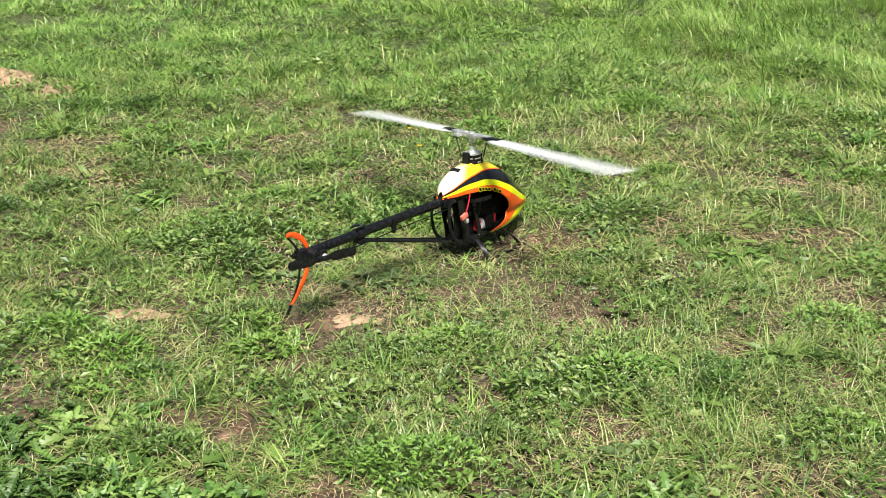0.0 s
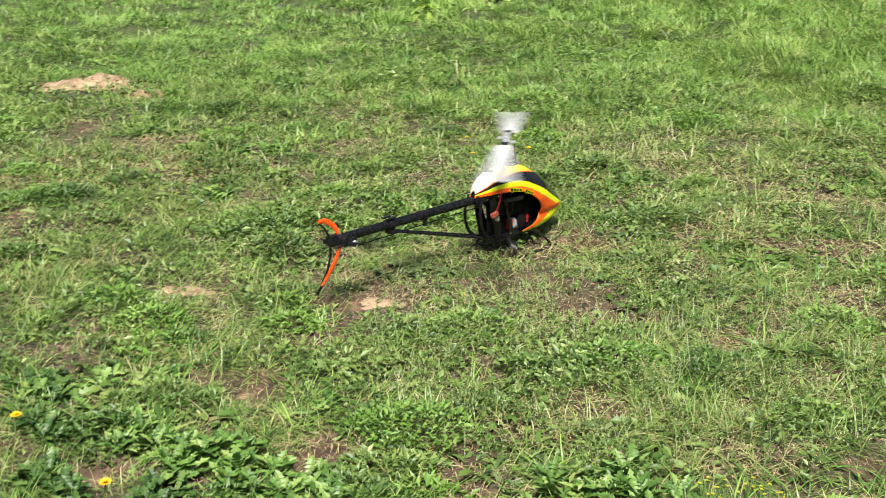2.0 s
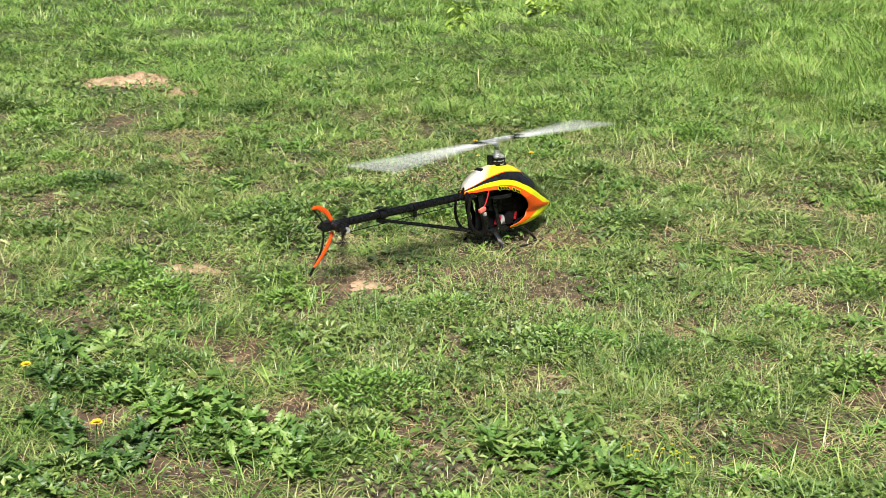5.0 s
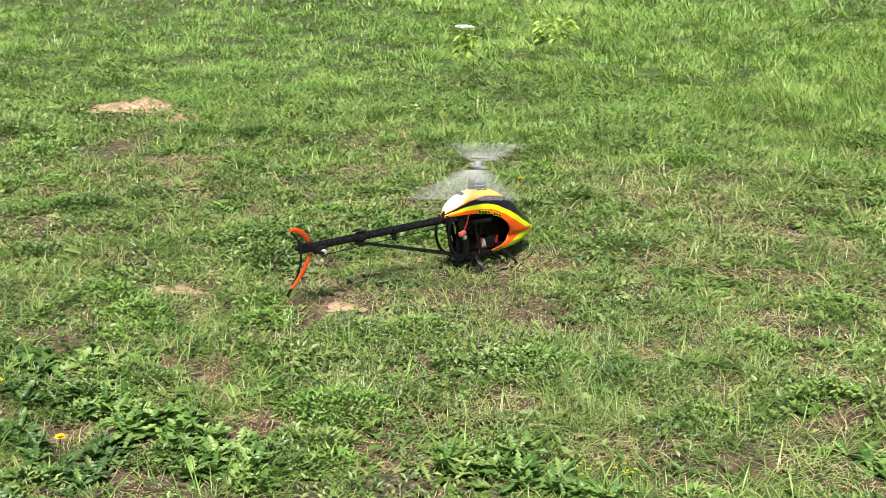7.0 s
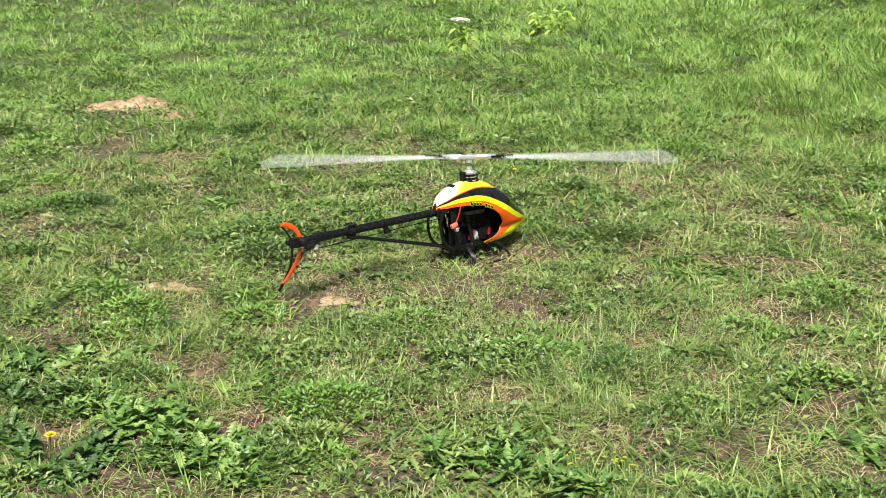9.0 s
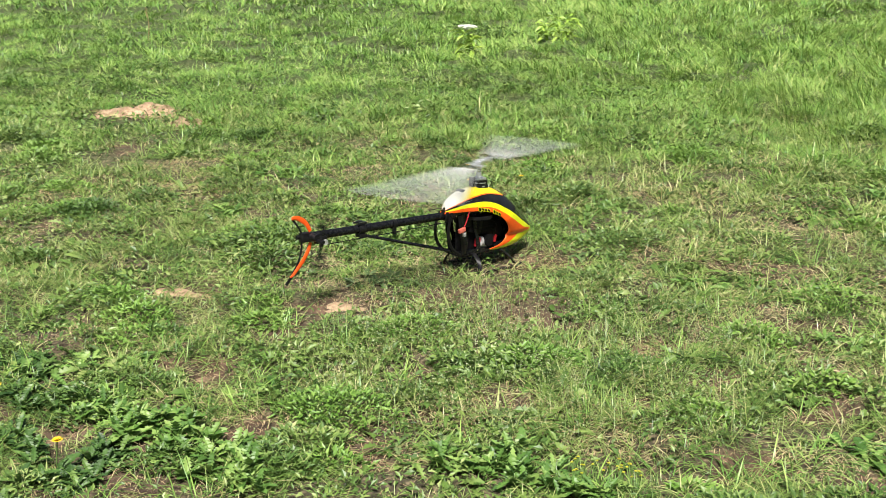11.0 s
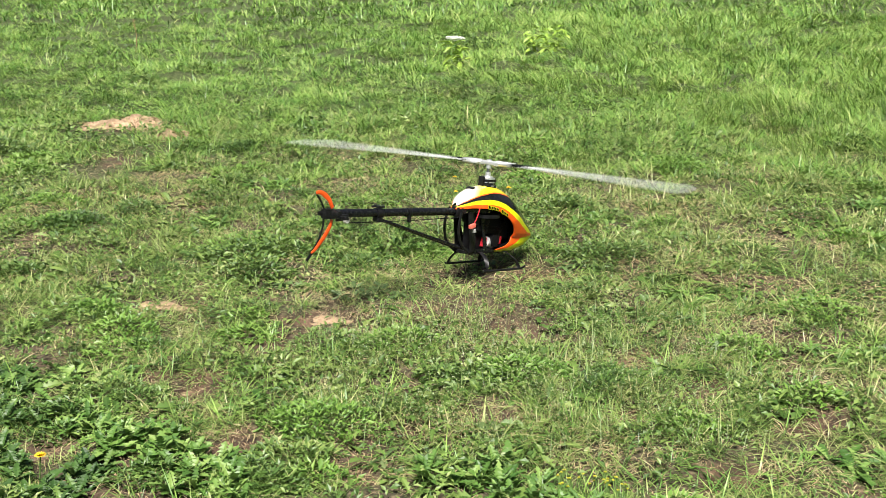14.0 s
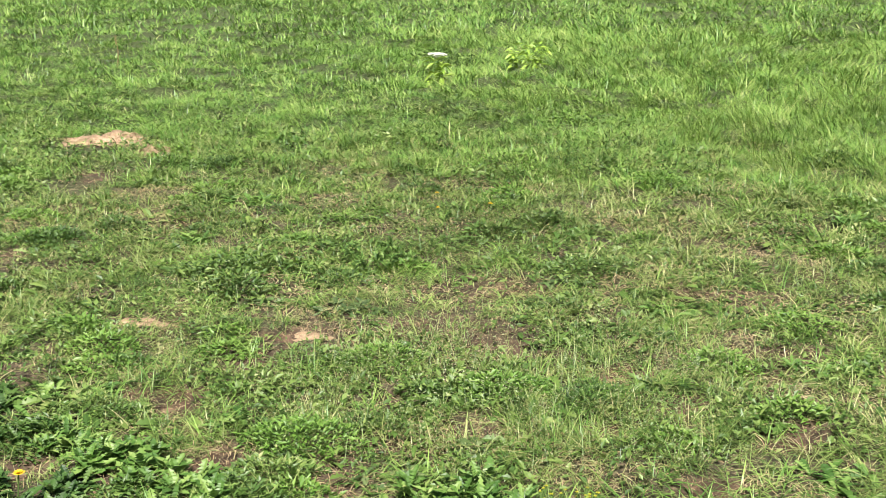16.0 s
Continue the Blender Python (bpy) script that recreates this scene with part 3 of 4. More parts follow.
    x2, y2 = np.repeat(x, k) + rng.normal(0, .013, n * k), np.repeat(y, k) + rng.normal(0, .013, n * k)
    m = len(x2)
    L = rng.uniform(.003, .0075, m)
    scatter("seed_pods", LEAFLET, rng, x2, y2, rng.uniform(.02, .085, m), rng.uniform(0, 6.3, m), np.radians(rng.uniform(-20, 60, m)), L, L * .7, M["seed"], "tiny pale seed pods on thin stalks")
    # straw lying about
    keep = lambda x, y: np.clip(patch_mask(x, y, STRAW) + 0.25 * bare(x, y) + 0.10 + 0.7 * np.clip((fuzz(x, y, .35, 41) - .55) * 5, 0, 1), 0, 1)
    for y0, y1, dens, wide in ((1.6, 4.0, 7000, .0016), (4.0, 7.6, 4600, .0027)):
        x, y = spots(rng, dens, y0, y1, keep)
        n = len(x)
        scatter("dry_straw", SIMPLE, rng, x, y, rng.uniform(.003, .018, n), rng.uniform(0, 6.3, n), np.radians(rng.uniform(-4, 28, n)), rng.uniform(.01, .018, n) * rng.lognormal(.4, .45, n), rng.uniform(.6, 1.5, n) * wide, M["straw"],
                "dry straw and dead grass lying on the soil")
    # crumbs of earth
    x, y = spots(rng, 3600, 1.4, 5.2, lambda x, y: bare(x, y))
    n = len(x)
    L = .004 * rng.lognormal(.25, .55, n)
    ob = scatter("soil_crumbs", [(np.array([(0, -.5, 0), (1, -.4, 0), (.9, .5, 0), (.1, .45, 0), (.25, -.2, .5), (.75, -.15, .6), (.6, .2, .45)], float),
                                 np.array([(0, 1, 5, 4), (2, 3, 4, 6)]), np.array([(1, 2, 6), (1, 6, 5), (3, 0, 4), (4, 5, 6)]))], rng, x, y, -.001,
                 rng.uniform(0, 6.3, n), np.zeros(n), L, L * .9, M["soil"], "crumbs of dry brown earth", 0.2)
    ob["category"] = "soil"


# ---- building helpers for things ----
def part(name, bm, material, parent, label="", smooth=False):
    me = bpy.data.meshes.new(name)
    bm.to_mesh(me)
    bm.free()
    for m in material if isinstance(material, (list, tuple)) else [material]:
        me.materials.append(m)
    if smooth:
        me.polygons.foreach_set("use_smooth", [True] * len(me.polygons))
        me.set_sharp_from_angle(angle=radians(48))
    ob = new(name, me)
    ob.parent = parent
    if label:
        ob["label"] = label
    return ob


def add_box(bm, cx, cy, cz, sx, sy, sz, turn=None, edge=0.0):
    m = Matrix.Translation((cx, cy, cz)) @ (turn or Matrix()) @ Matrix.Diagonal((sx, sy, sz, 1))
    made = bmesh.ops.create_cube(bm, size=1, matrix=m)
    if edge:
        bmesh.ops.bevel(bm, geom=list({e for v in made["verts"] for e in v.link_edges}), offset=edge, segments=2, profile=0.6, affect="EDGES")


def add_rod(bm, a, b, r0, r1=None, sides=12):
    a, b = Vector(a), Vector(b)
    d = b - a
    m = Matrix.Translation((a + b) / 2) @ d.to_track_quat("Z", "Y").to_matrix().to_4x4()
    bmesh.ops.create_cone(bm, cap_ends=True, segments=sides, radius1=r0, radius2=r0 if r1 is None else r1, depth=d.length, matrix=m)


def smooth_line(points, steps):
    """Points along a Catmull-Rom curve through the given ones."""
    p = [Vector(q) for q in points]
    p = [2 * p[0] - p[1]] + p + [2 * p[-1] - p[-2]]
    out = []
    for k in range(1, len(p) - 2):
        for s in range(steps):
            t = s / steps
            out.append(0.5 * (2 * p[k] + (p[k + 1] - p[k - 1]) * t + (2 * p[k - 1] - 5 * p[k] + 4 * p[k + 1] - p[k + 2]) * t * t + (3 * p[k] - p[k - 1] - 3 * p[k + 1] + p[k + 2]) * t ** 3))
    return out + [p[-2]]


def add_sweep(bm, points, wide, thick, side=(0, 1, 0), steps=6, rounded=6):
    """A flattened bar of elliptical section along a curve; wide and thick are numbers or (start, middle, end)."""
    line = smooth_line(points, steps)
    rings = []
    for k, p in enumerate(line):
        d = (line[min(k + 1, len(line) - 1)] - line[max(k - 1, 0)]).normalized()
        s = (Vector(side) - d * d.dot(Vector(side))).normalized()
        u = d.cross(s)
        f = k / (len(line) - 1)
        w = float(np.interp(f, (0, .5, 1), wide)) if isinstance(wide, tuple) else wide
        t = float(np.interp(f, (0, .5, 1), thick)) if isinstance(thick, tuple) else thick
        rings.append([bm.verts.new(p + u * (w / 2 * math.cos(a)) + s * (t / 2 * math.sin(a))) for a in (2 * math.pi * (j + .5) / rounded for j in range(rounded))])
    for a, b in zip(rings, rings[1:]):
        for j in range(rounded):
            bm.faces.new((a[j], a[(j + 1) % rounded], b[(j + 1) % rounded], b[j]))
    bm.faces.new(rings[0][::-1])
    bm.faces.new(rings[-1])


# ---- the model helicopter: x ahead, y to its left, z up, origin on the ground below the mast ----
HUB_Z, TAIL = 0.408, (-0.803, -0.058, 0.217)


def dull(name, level):
    bpy.data.materials[name].node_tree.nodes["Principled BSDF"].inputs["Specular IOR Level"].default_value = level


for matt in ("black_carbon", "black_plastic"):
    dull(matt, 0.28)
dull("dark_shrink_wrap", 0.12)


def canopy_part(heli):
    ridge = smooth_line([(-.180, 0, .256), (-.158, 0, .281), (-.114, 0, .305), (-.06, 0, .318), (.0, 0, .320), (.06, 0, .307), (.11, 0, .282), (.178, 0, .241), (.246, 0, .185), (.304, 0, .121), (.266, 0, .094), (.19, 0, .070), (.115, 0, .060), (.046, 0, .062)], 8)
    edge = smooth_line([(-.190, 0, .232), (-.160, 0, .2355), (-.125, 0, .238), (-.087, 0, .238), (-.045, 0, .236), (.0, 0, .227), (.042, 0, .209), (.078, 0, .184), (.104, 0, .154), (.112, 0, .130), (.102, 0, .108), (.078, 0, .092), (.050, 0, .083), (.020, 0, .076)], 8)
    half = [np.interp(k / 13, [0, .1, .25, .4, .55, .68, .72, .8, .9, 1], [.012, .042, .066, .075, .076, .060, .050, .055, .055, .050]) for k in np.linspace(0, 13, len(ridge))]
    n = len(ridge)
    # bands from the ridge down: fading top, thin orange line, black, fluorescent yellow, orange
    at = [0, .02, .06, .15, .30, .38, .44, .462, .475, .55, .62, .67, .693, .715, .80, 1]
    ends = [[.60, .60, .60, .58, .46, .40, .30, .21, .004, .004, .004, .004, .004, .004, .004, .004],
            [.65, .65, .65, .62, .50, .44, .34, .25, .008, .008, .008, .008, .008, .008, .008, .008],
            [.76, .76, .755, .745, .74, .745, .735, .73, .725, .665, .55, .36, .012, .012, .012, .012],
            [.82, .84, .865, .880, .885, .88, .875, .87, .865, .835, .72, .60, .20, .76, .82, .86],
            [1.0] * 16]
    counts = (9, 2, 5, 5, 6)
    bm = bmesh.new()
    grid = []
    for k in range(n):
        vs, last = [0.0], 0.0
        for line, c in zip(ends, counts):
            stop = float(np.interp(k / (n - 1), at, line))
            vs += [last + (stop - last) * (i + 1) / c for i in range(c)]
            last = stop
        line = []
        for j in range(-len(vs) + 1, len(vs)):
            v = vs[abs(j)]
            q = ridge[k].lerp(edge[k], v ** 1.7)
            round_off = float(np.interp(k / (n - 1), [.48, .69, .80], [.85, 1.5, .80]))
            line.append(bm.verts.new((q.x, math.copysign(half[k] * math.sin(v * math.pi / 2) ** round_off, j) if j else 0, q.z)))
        grid.append(line)
    rows = sum(counts)
    band = [m for m, c in zip((0, 4, 2, 3, 4), counts) for _ in range(c)]
    for k in range(n - 1):
        for j in range(2 * rows):
            f = bm.faces.new((grid[k][j], grid[k][j + 1], grid[k + 1][j + 1], grid[k + 1][j]))
            f.material_index = band[j - rows if j >= rows else rows - 1 - j]
    bmesh.ops.recalc_face_normals(bm, faces=bm.faces)
    ob = part("canopy", bm, [M["fade"], M["white"], M["black"], M["lime"], M["orange"], M["plastic"]], heli, "painted canopy: white and yellow top, black window band, fluorescent yellow and orange sides", True)
    thick = ob.modifiers.new("shell", "SOLIDIFY")
    thick.thickness, thick.offset, thick.material_offset = 0.0025, -1, 9
    return ob


def canopy_marks(canopy):
    """Dark plain bars with a yellow rim on the side band, and the slot behind the mast."""
    me = canopy.data
    side_pts = {s: [v for v in me.vertices if v.co.y * s > .03] for s in (-1, 1)}

    def on_shell(x, z, s, out):
        near = sorted(side_pts[s], key=lambda v: (v.co.x - x) ** 2 + (v.co.z - z) ** 2)[:4]
        wsum = [1 / ((v.co.x - x) ** 2 + (v.co.z - z) ** 2 + 1e-7) for v in near]
        y = sum(w * v.co.y for w, v in zip(wsum, near)) / sum(wsum)
        return Vector((x, y + s * out, z))

    for s in (-1, 1):
        for k, (w, h) in enumerate(((.010, .011), (.010, .0075), (.010, .0075), (.010, .0075), (.0, 0), (.009, .011), (.010, .0075), (.010, .0075))):
            if not w:
                continue
            x = MARK_X + .0143 * k
            z = MARK_Z - .0013 * k - .00040 * k * k
            for name, grow, out, mat in (("mark_rim", .0028, .0012, M["lime"]), ("mark", 0, .0022, M["black"])):
                bm = bmesh.new()
                q = [on_shell(x + dx * (w / 2 + grow), z + dz * (h / 2 + grow) - .25 * dx * w, s, out) for dx, dz in ((-1, -1), (1, -1), (1, 1), (-1, 1))]
                f = bm.faces.new([bm.verts.new(p) for p in q])
                bmesh.ops.solidify(bm, geom=[f], thickness=.001)
                part(name, bm, mat, canopy)
    bm = bmesh.new()
    add_box(bm, -.098, 0, .3105, .016, .034, .005, pose(0, 0, 0, 0, -24, 0), .0015)
    part("vent_slot", bm, M["plastic"], canopy, "dark slot")


MARK_X, MARK_Z = -.058, .2435


def build_helicopter():
    heli = tagged(new("model_helicopter"), "model helicopter with orange and yellow canopy and black tail boom", "model helicopter")
    canopy = canopy_part(heli)
    canopy_marks(canopy)
    # frame
    for s in (-1, 1):
        bm = bmesh.new()
        add_sweep(bm, [(-.178, s * .032, .226), (-.08, s * .032, .228), (.02, s * .032, .226), (.075, s * .032, .212)], (.026, .020, .016), .004)
        add_sweep(bm, [(-.120, s * .032, .222), (-.112, s * .032, .17), (-.094, s * .032, .12), (-.100, s * .032, .068)], (.034, .022, .034), .004)
        add_sweep(bm, [(-.118, s * .032, .070), (-.03, s * .032, .070), (.06, s * .032, .078), (.125, s * .032, .098)], (.026, .020, .014), .004)
        add_sweep(bm, [(-.05, s * .032, .222), (-.045, s * .032, .17), (-.03, s * .032, .12), (-.02, s * .032, .076)], (.030, .016, .028), .004)
        add_sweep(bm, [(.070, s * .032, .212), (.100, s * .032, .17), (.120, s * .032, .13), (.125, s * .032, .10)], .012, .004)
        plate = part("side_frame", bm, M["carbon"], heli, "black carbon side frame", True)
        for bx, bz in ((-.15, .222), (-.09, .222), (-.02, .222), (-.10, .075), (-.03, .076), (.05, .082), (-.095, .15)):
            bm = bmesh.new()
            add_rod(bm, (bx, s * .033, bz), (bx, s * .0365, bz), .0035, .003, 8)
            part("bolt", bm, M["steel"], plate)
        # bowed rear guard
        bm = bmesh.new()
        add_sweep(bm, [(-.176, s * .034, .222), (-.188, s * .036, .185), (-.186, s * .036, .140), (-.165, s * .036, .098), (-.118, s * .034, .066)], .014, .006)
        part("rear_brace", bm, M["plastic"], heli, "curved black brace")
        # fork plate ahead of the brace
        bm = bmesh.new()
        add_sweep(bm, [(-.128, s * .037, .222), (-.122, s * .038, .16), (-.112, s * .038, .11), (-.105, s * .036, .07)], (.030, .020, .030), .005)
        part("servo_mount", bm, M["plastic"], heli)
    bm = bmesh.new()
    add_box(bm, -.02, 0, .066, .20, .058, .012, None, .003)
    add_box(bm, .085, 0, .080, .06, .05, .010, pose(0, 0, 0, 0, -14, 0), .002)
    part("bottom_plate", bm, M["plastic"], heli)
    bm = bmesh.new()
    add_box(bm, .030, 0, .160, .19, .052, .062, pose(0, 0, 0, 0, 12, 0), .007)
    # thin dark sheet on the centre line, added to block sight through the frame
    add_box(bm, -.02, 0, .150, .19, .010, .150, None, .002)
    pack = part("battery", bm, M["battery"], heli, "dark battery pack with an added dark sheet inside", True)
    for px in (-.03, .05):
        bm = bmesh.new()
        add_box(bm, px + .02, 0, .155 - (px) * .25, .014, .0545, .0525, pose(0, 0, 0, 0, 14, 0), .003)
        part("strap", bm, M["plastic"], pack)
    bm = bmesh.new()
    add_rod(bm, (.028, -.040, .108), (.028, .040, .108), .024, .022, 24)
    motor = part("motor", bm, M["battery"], heli, "dark motor with white and red fittings", True)
    bm = bmesh.new()
    add_rod(bm, (-.006, -.016, .104), (.040, -.016, .097), .021, .020, 20)
    part("motor_can", bm, M["can"], motor, "white motor housing", True)
    for px, pz, w in ((.008, .108, .006), (.028, .094, .007)):
        bm = bmesh.new()
        add_box(bm, px, -.034, pz, w, .006, .016, pose(0, 0, 0, 0, 25, 0), .002)
        part("motor_slot", bm, M["plastic"], motor, "dark slot")
    for px, pz, w, h in ((-.016, .103, .013, .038), (.052, .100, .014, .036), (.074, .108, .012, .032)):
        bm = bmesh.new()
        add_box(bm, px, -.018, pz, w, .022, h, pose(0, 0, 0, 0, 10, 0), .003)
        part("motor_fin", bm, M["red"], motor, "red aluminium")
    # ribs of the battery tray and the wiring loom, all black, inside the open side
    for k, (drop, end) in enumerate(((.0, .150), (.022, .148), (.034, .126))):
        bm = bmesh.new()
        add_sweep(bm, [(-.055, -.034, .200 - drop), (.0, -.038, .192 - drop * 1.2), (.045, -.036, .184 - drop), (.078, -.030, end)], .005 - .001 * k, .004)
        part("loom_cable", bm, M["battery"], heli, "black cable", True)
    bm = bmesh.new()
    add_rod(bm, (-.075, -.026, .20), (-.075, .026, .20), .030, .030, 28)
    add_rod(bm, (-.06, -.022, .20), (-.06, .022, .20), .012, .012, 12)
    part("gear", bm, M["plastic"], heli, "black toothed drive gear", True)
    bm = bmesh.new()
    add_rod(bm, (-.02, 0, .20), (-.02, 0, .212), .072, .072, 40)
    part("main_gear", bm, M["plastic"], heli, "black main gear", True)
    # dangling plug
    bm = bmesh.new()
    add_sweep(bm, [(-.112, -.066, .240), (-.120, -.068, .222), (-.130, -.068, .200), (-.140, -.066, .182)], .0045, .0045)
    part("cable", bm, M["red"], heli, "red cable", True)
    bm = bmesh.new()
    add_box(bm, -.148, -.066, .174, .032, .012, .016, pose(0, 0, 0, 0, -14, 0), .003)
    plug = part("plug", bm, M["pink"], heli, "salmon-red battery connector", True)
    bm = bmesh.new()
    add_box(bm, -.136, -.066, .156, .012, .012, .014, pose(0, 0, 0, 0, -14, 0), .002)
    part("plug_tip", bm, M["white"], plug, "pale plastic tip", True)
    # boom
    bm = bmesh.new()
    add_rod(bm, (-.12, 0, .222), (-.813, 0, .226), .0145, .0145, 28)
    boom = part("tail_boom", bm, M["carbon"], heli, "matt black carbon tube", True)
    bm = bmesh.new()
    add_box(bm, -.168, 0, .222, .034, .046, .036, None, .005)
    part("boom_mount", bm, M["plastic"], boom, "", True)
    bm = bmesh.new()
    add_rod(bm, (-.573, 0, .224), (-.600, 0, .2241), .0185, .0185, 24)
    add_box(bm, -.586, 0, .202, .024, .030, .014, None, .003)
    add_box(bm, -.588, -.012, .246, .040, .006, .006, None, .002)
    add_box(bm, -.588, .012, .246, .040, .006, .006, None, .002)
    clamp = part("boom_clamp", bm, M["plastic"], boom, "", True)
    for s in (-1, 1):
        bm = bmesh.new()
        add_box(bm, -.586, s * .012, .2505, .030, .004, .003, None, .001)
        part("clip", bm, M["steel"], clamp, "bright wire clip")
    bm = bmesh.new()
    add_rod(bm, (-.425, 0, .2225), (-.440, 0, .2225), .0175, .0175, 24)
    add_box(bm, -.432, -.006, .198, .012, .012, .022, None, .002)
    part("rod_guide", bm, M["plastic"], boom, "", True)
    for s in (-1, 1):
        bm = bmesh.new()
        add_rod(bm, (-.588, s * .010, .204), (-.105, s * .030, .072), .0048, .0048, 10)
        add_box(bm, -.110, s * .030, .073, .030, .010, .014, pose(0, 0, 0, 0, 15, 0), .003)
        part("boom_support", bm, M["carbon"], heli, "black strut", True)
    bm = bmesh.new()
    add_rod(bm, (-.763, -.026, .196), (-.432, -.008, .194), .0017, .0017, 8)
    add_rod(bm, (-.432, -.008, .194), (-.170, -.030, .204), .0017, .0017, 8)
    part("tail_pushrod", bm, M["carbon"], heli)
    bm = bmesh.new()
    add_sweep(bm, [(-.16, .01, .246), (-.20, .012, .250), (-.245, .012, .249)], .003, .003)
    part("aerial", bm, M["plastic"], heli)
    # tail case, fin
    bm = bmesh.new()
    add_box(bm, -.823, 0, .226, .050, .028, .034, None, .007)
    add_rod(bm, (-.835, .012, .226), (-.855, .012, .226), .010, .007, 12)
    add_rod(bm, (-.808, -.014, .226), (-.808, -.040, .226), .016, .012, 18)
    add_box(bm, -.778, -.020, .214, .050, .016, .024, None, .005)
    case = part("tail_case", bm, M["plastic"], heli, "black tail gearbox", True)
    bm = bmesh.new()
    add_rod(bm, (-.767, -.026, .206), (-.767, -.036, .206), .011, .010, 16)
    part("bell_crank", bm, M["bright"], case, "shiny metal lever", True)
    bm = bmesh.new()
    add_sweep(bm, [(-.886, -.004, .298), (-.862, -.004, .296), (-.830, -.004, .276), (-.810, -.004, .246)], (.012, .019, .014), .007, (0, 1, 0), 8, 8)
    add_sweep(bm, [(-.809, -.004, .206), (-.818, -.004, .180), (-.841, -.004, .146), (-.876, -.004, .108), (-.893, -.004, .096)], (.013, .016, .007), .006, (0, 1, 0), 8, 8)
    fin = part("tail_fin", bm, M["fin"], heli, "swept fluorescent orange tail fin", True)
    bm = bmesh.new()
    add_sweep(bm, [(-.881, .0, .292), (-.860, .0, .268), (-.843, .0, .240)], .007, .005, (0, 1, 0), 6, 6)
    add_sweep(bm, [(-.843, .0, .212), (-.845, .0, .180), (-.859, .0, .140), (-.884, .0, .100), (-.908, .0, .070)], (.007, .008, .012), .006, (0, 1, 0), 6, 6)
    add_rod(bm, (-.843, 0, .160), (-.825, -.002, .163), .0025, .0025, 6)
    part("fin_brace", bm, M["plastic"], fin, "black trailing brace", True)
    # landing gear
    for bx, foot in ((-.058, -.078), (.080, .112)):
        for s in (-1, 1):
            bm = bmesh.new()
            add_sweep(bm, [(bx, s * .016, .064), (bx * .85 + foot * .15, s * .046, .066), (bx * .5 + foot * .5, s * .078, .048), (foot * .9 + bx * .1, s * .096, .022), (foot, s * .101, .004)], (.024, .018, .016), .006, (0, .4, 1))
            part("landing_strut", bm, M["plastic"], heli, "bowed black strut", True)
    for s in (-1, 1):
        bm = bmesh.new()
        add_sweep(bm, [(-.094, s * .100, .008), (-.078, s * .101, .005), (.0, s * .101, .005), (.11, s * .101, .005), (.140, s * .100, .008), (.152, s * .099, .013)], .009, .009, (0, 1, 0), 5, 10)
        part("skid", bm, M["plastic"], heli, "black landing skid", True)
    # mast, swashplate and links
    bm = bmesh.new()
    add_rod(bm, (0, 0, .20), (0, 0, .396), .0075, .0075, 16)
    part("mast", bm, M["steel"], heli, "bright steel mast", True)
    bm = bmesh.new()
    add_rod(bm, (0, 0, .3445), (0, 0, .3505), .0285, .0285, 28)
    add_rod(bm, (0, 0, .3505), (0, 0, .3560), .0195, .0175, 28)
    add_rod(bm, (0, 0, .3560), (0, 0, .3720), .0105, .0100, 20)
    swash = part("swashplate", bm, M["metal"], heli, "machined swashplate", True)
    bm = bmesh.new()
    add_rod(bm, (0, 0, .306), (0, 0, .3440), .0255, .0255, 28)
    collar = part("mast_collar", bm, M["plastic"], heli, "black collar round the mast", True)
    for z in (.318, .331):
        bm = bmesh.new()
        add_rod(bm, (0, 0, z), (0, 0, z + .0035), .0275, .0275, 28)
        part("ring", bm, M["metal"], collar, "bright metal ring", True)
    for k in range(4):
        a = radians(45 + 90 * k)
        bm = bmesh.new()
        add_rod(bm, (.024 * math.cos(a), .024 * math.sin(a), .340), (.033 * math.cos(a), .033 * math.sin(a), .340), .0050, .0042, 10)
        add_rod(bm, (.029 * math.cos(a), .029 * math.sin(a), .29), (.029 * math.cos(a), .029 * math.sin(a), .345), .0030, .0025, 8)
        part("link", bm, M["plastic"], swash)
    bm = bmesh.new()
    add_box(bm, -.036, 0, .336, .014, .022, .040, None, .002)
    add_box(bm, 0, 0, .318, .054, .052, .012, None, .004)
    part("guide_block", bm, M["plastic"], heli, "black guide fork", True)
    # main rotor, turning
    bm = bmesh.new()
    add_rod(bm, (0, 0, -.022), (0, 0, .012), .011, .010, 18)
    add_box(bm, 0, 0, 0, .066, .026, .016, None, .004)
    rotor = part("rotor_head", bm, M["metal"], heli, "silver two-bladed rotor head", True)
    for s in (-1, 1):
        bm = bmesh.new()
        add_rod(bm, (s * .030, 0, 0), (s * .085, 0, .001), .011, .010, 14)
        add_box(bm, s * .088, 0, .001, .034, .026, .016, None, .004)
        add_box(bm, s * .055, s * .022, -.003, .030, .022, .007, None, .002)
        part("blade_grip", bm, M["metal"], rotor, "machined blade grip", True)
        bm = bmesh.new()
        add_rod(bm, (s * .052, s * .030, -.004), (s * .022, s * .030, -.072), .0022, .0022, 8)
        part("pitch_link", bm, M["plastic"], rotor)
        bm = bmesh.new()
        rings = []
        for r, k, up in ((.088, .42, 0), (.13, .55, 0), (.17, 1, 0), (.40, 1, -.0025), (.62, 1, -.0050), (.765, 1, -.0066), (.780, .86, -.0068), (.787, .5, -.0069)):
            profile = [(.024, 0), (.012, .0044), (-.010, .0040), (-.038, 0), (-.010, -.0030), (.012, -.0034)]
            rings.append([bm.verts.new((s * r, s * (c * k + (0 if k == 1 else .003)), t + up)) for c, t in profile])
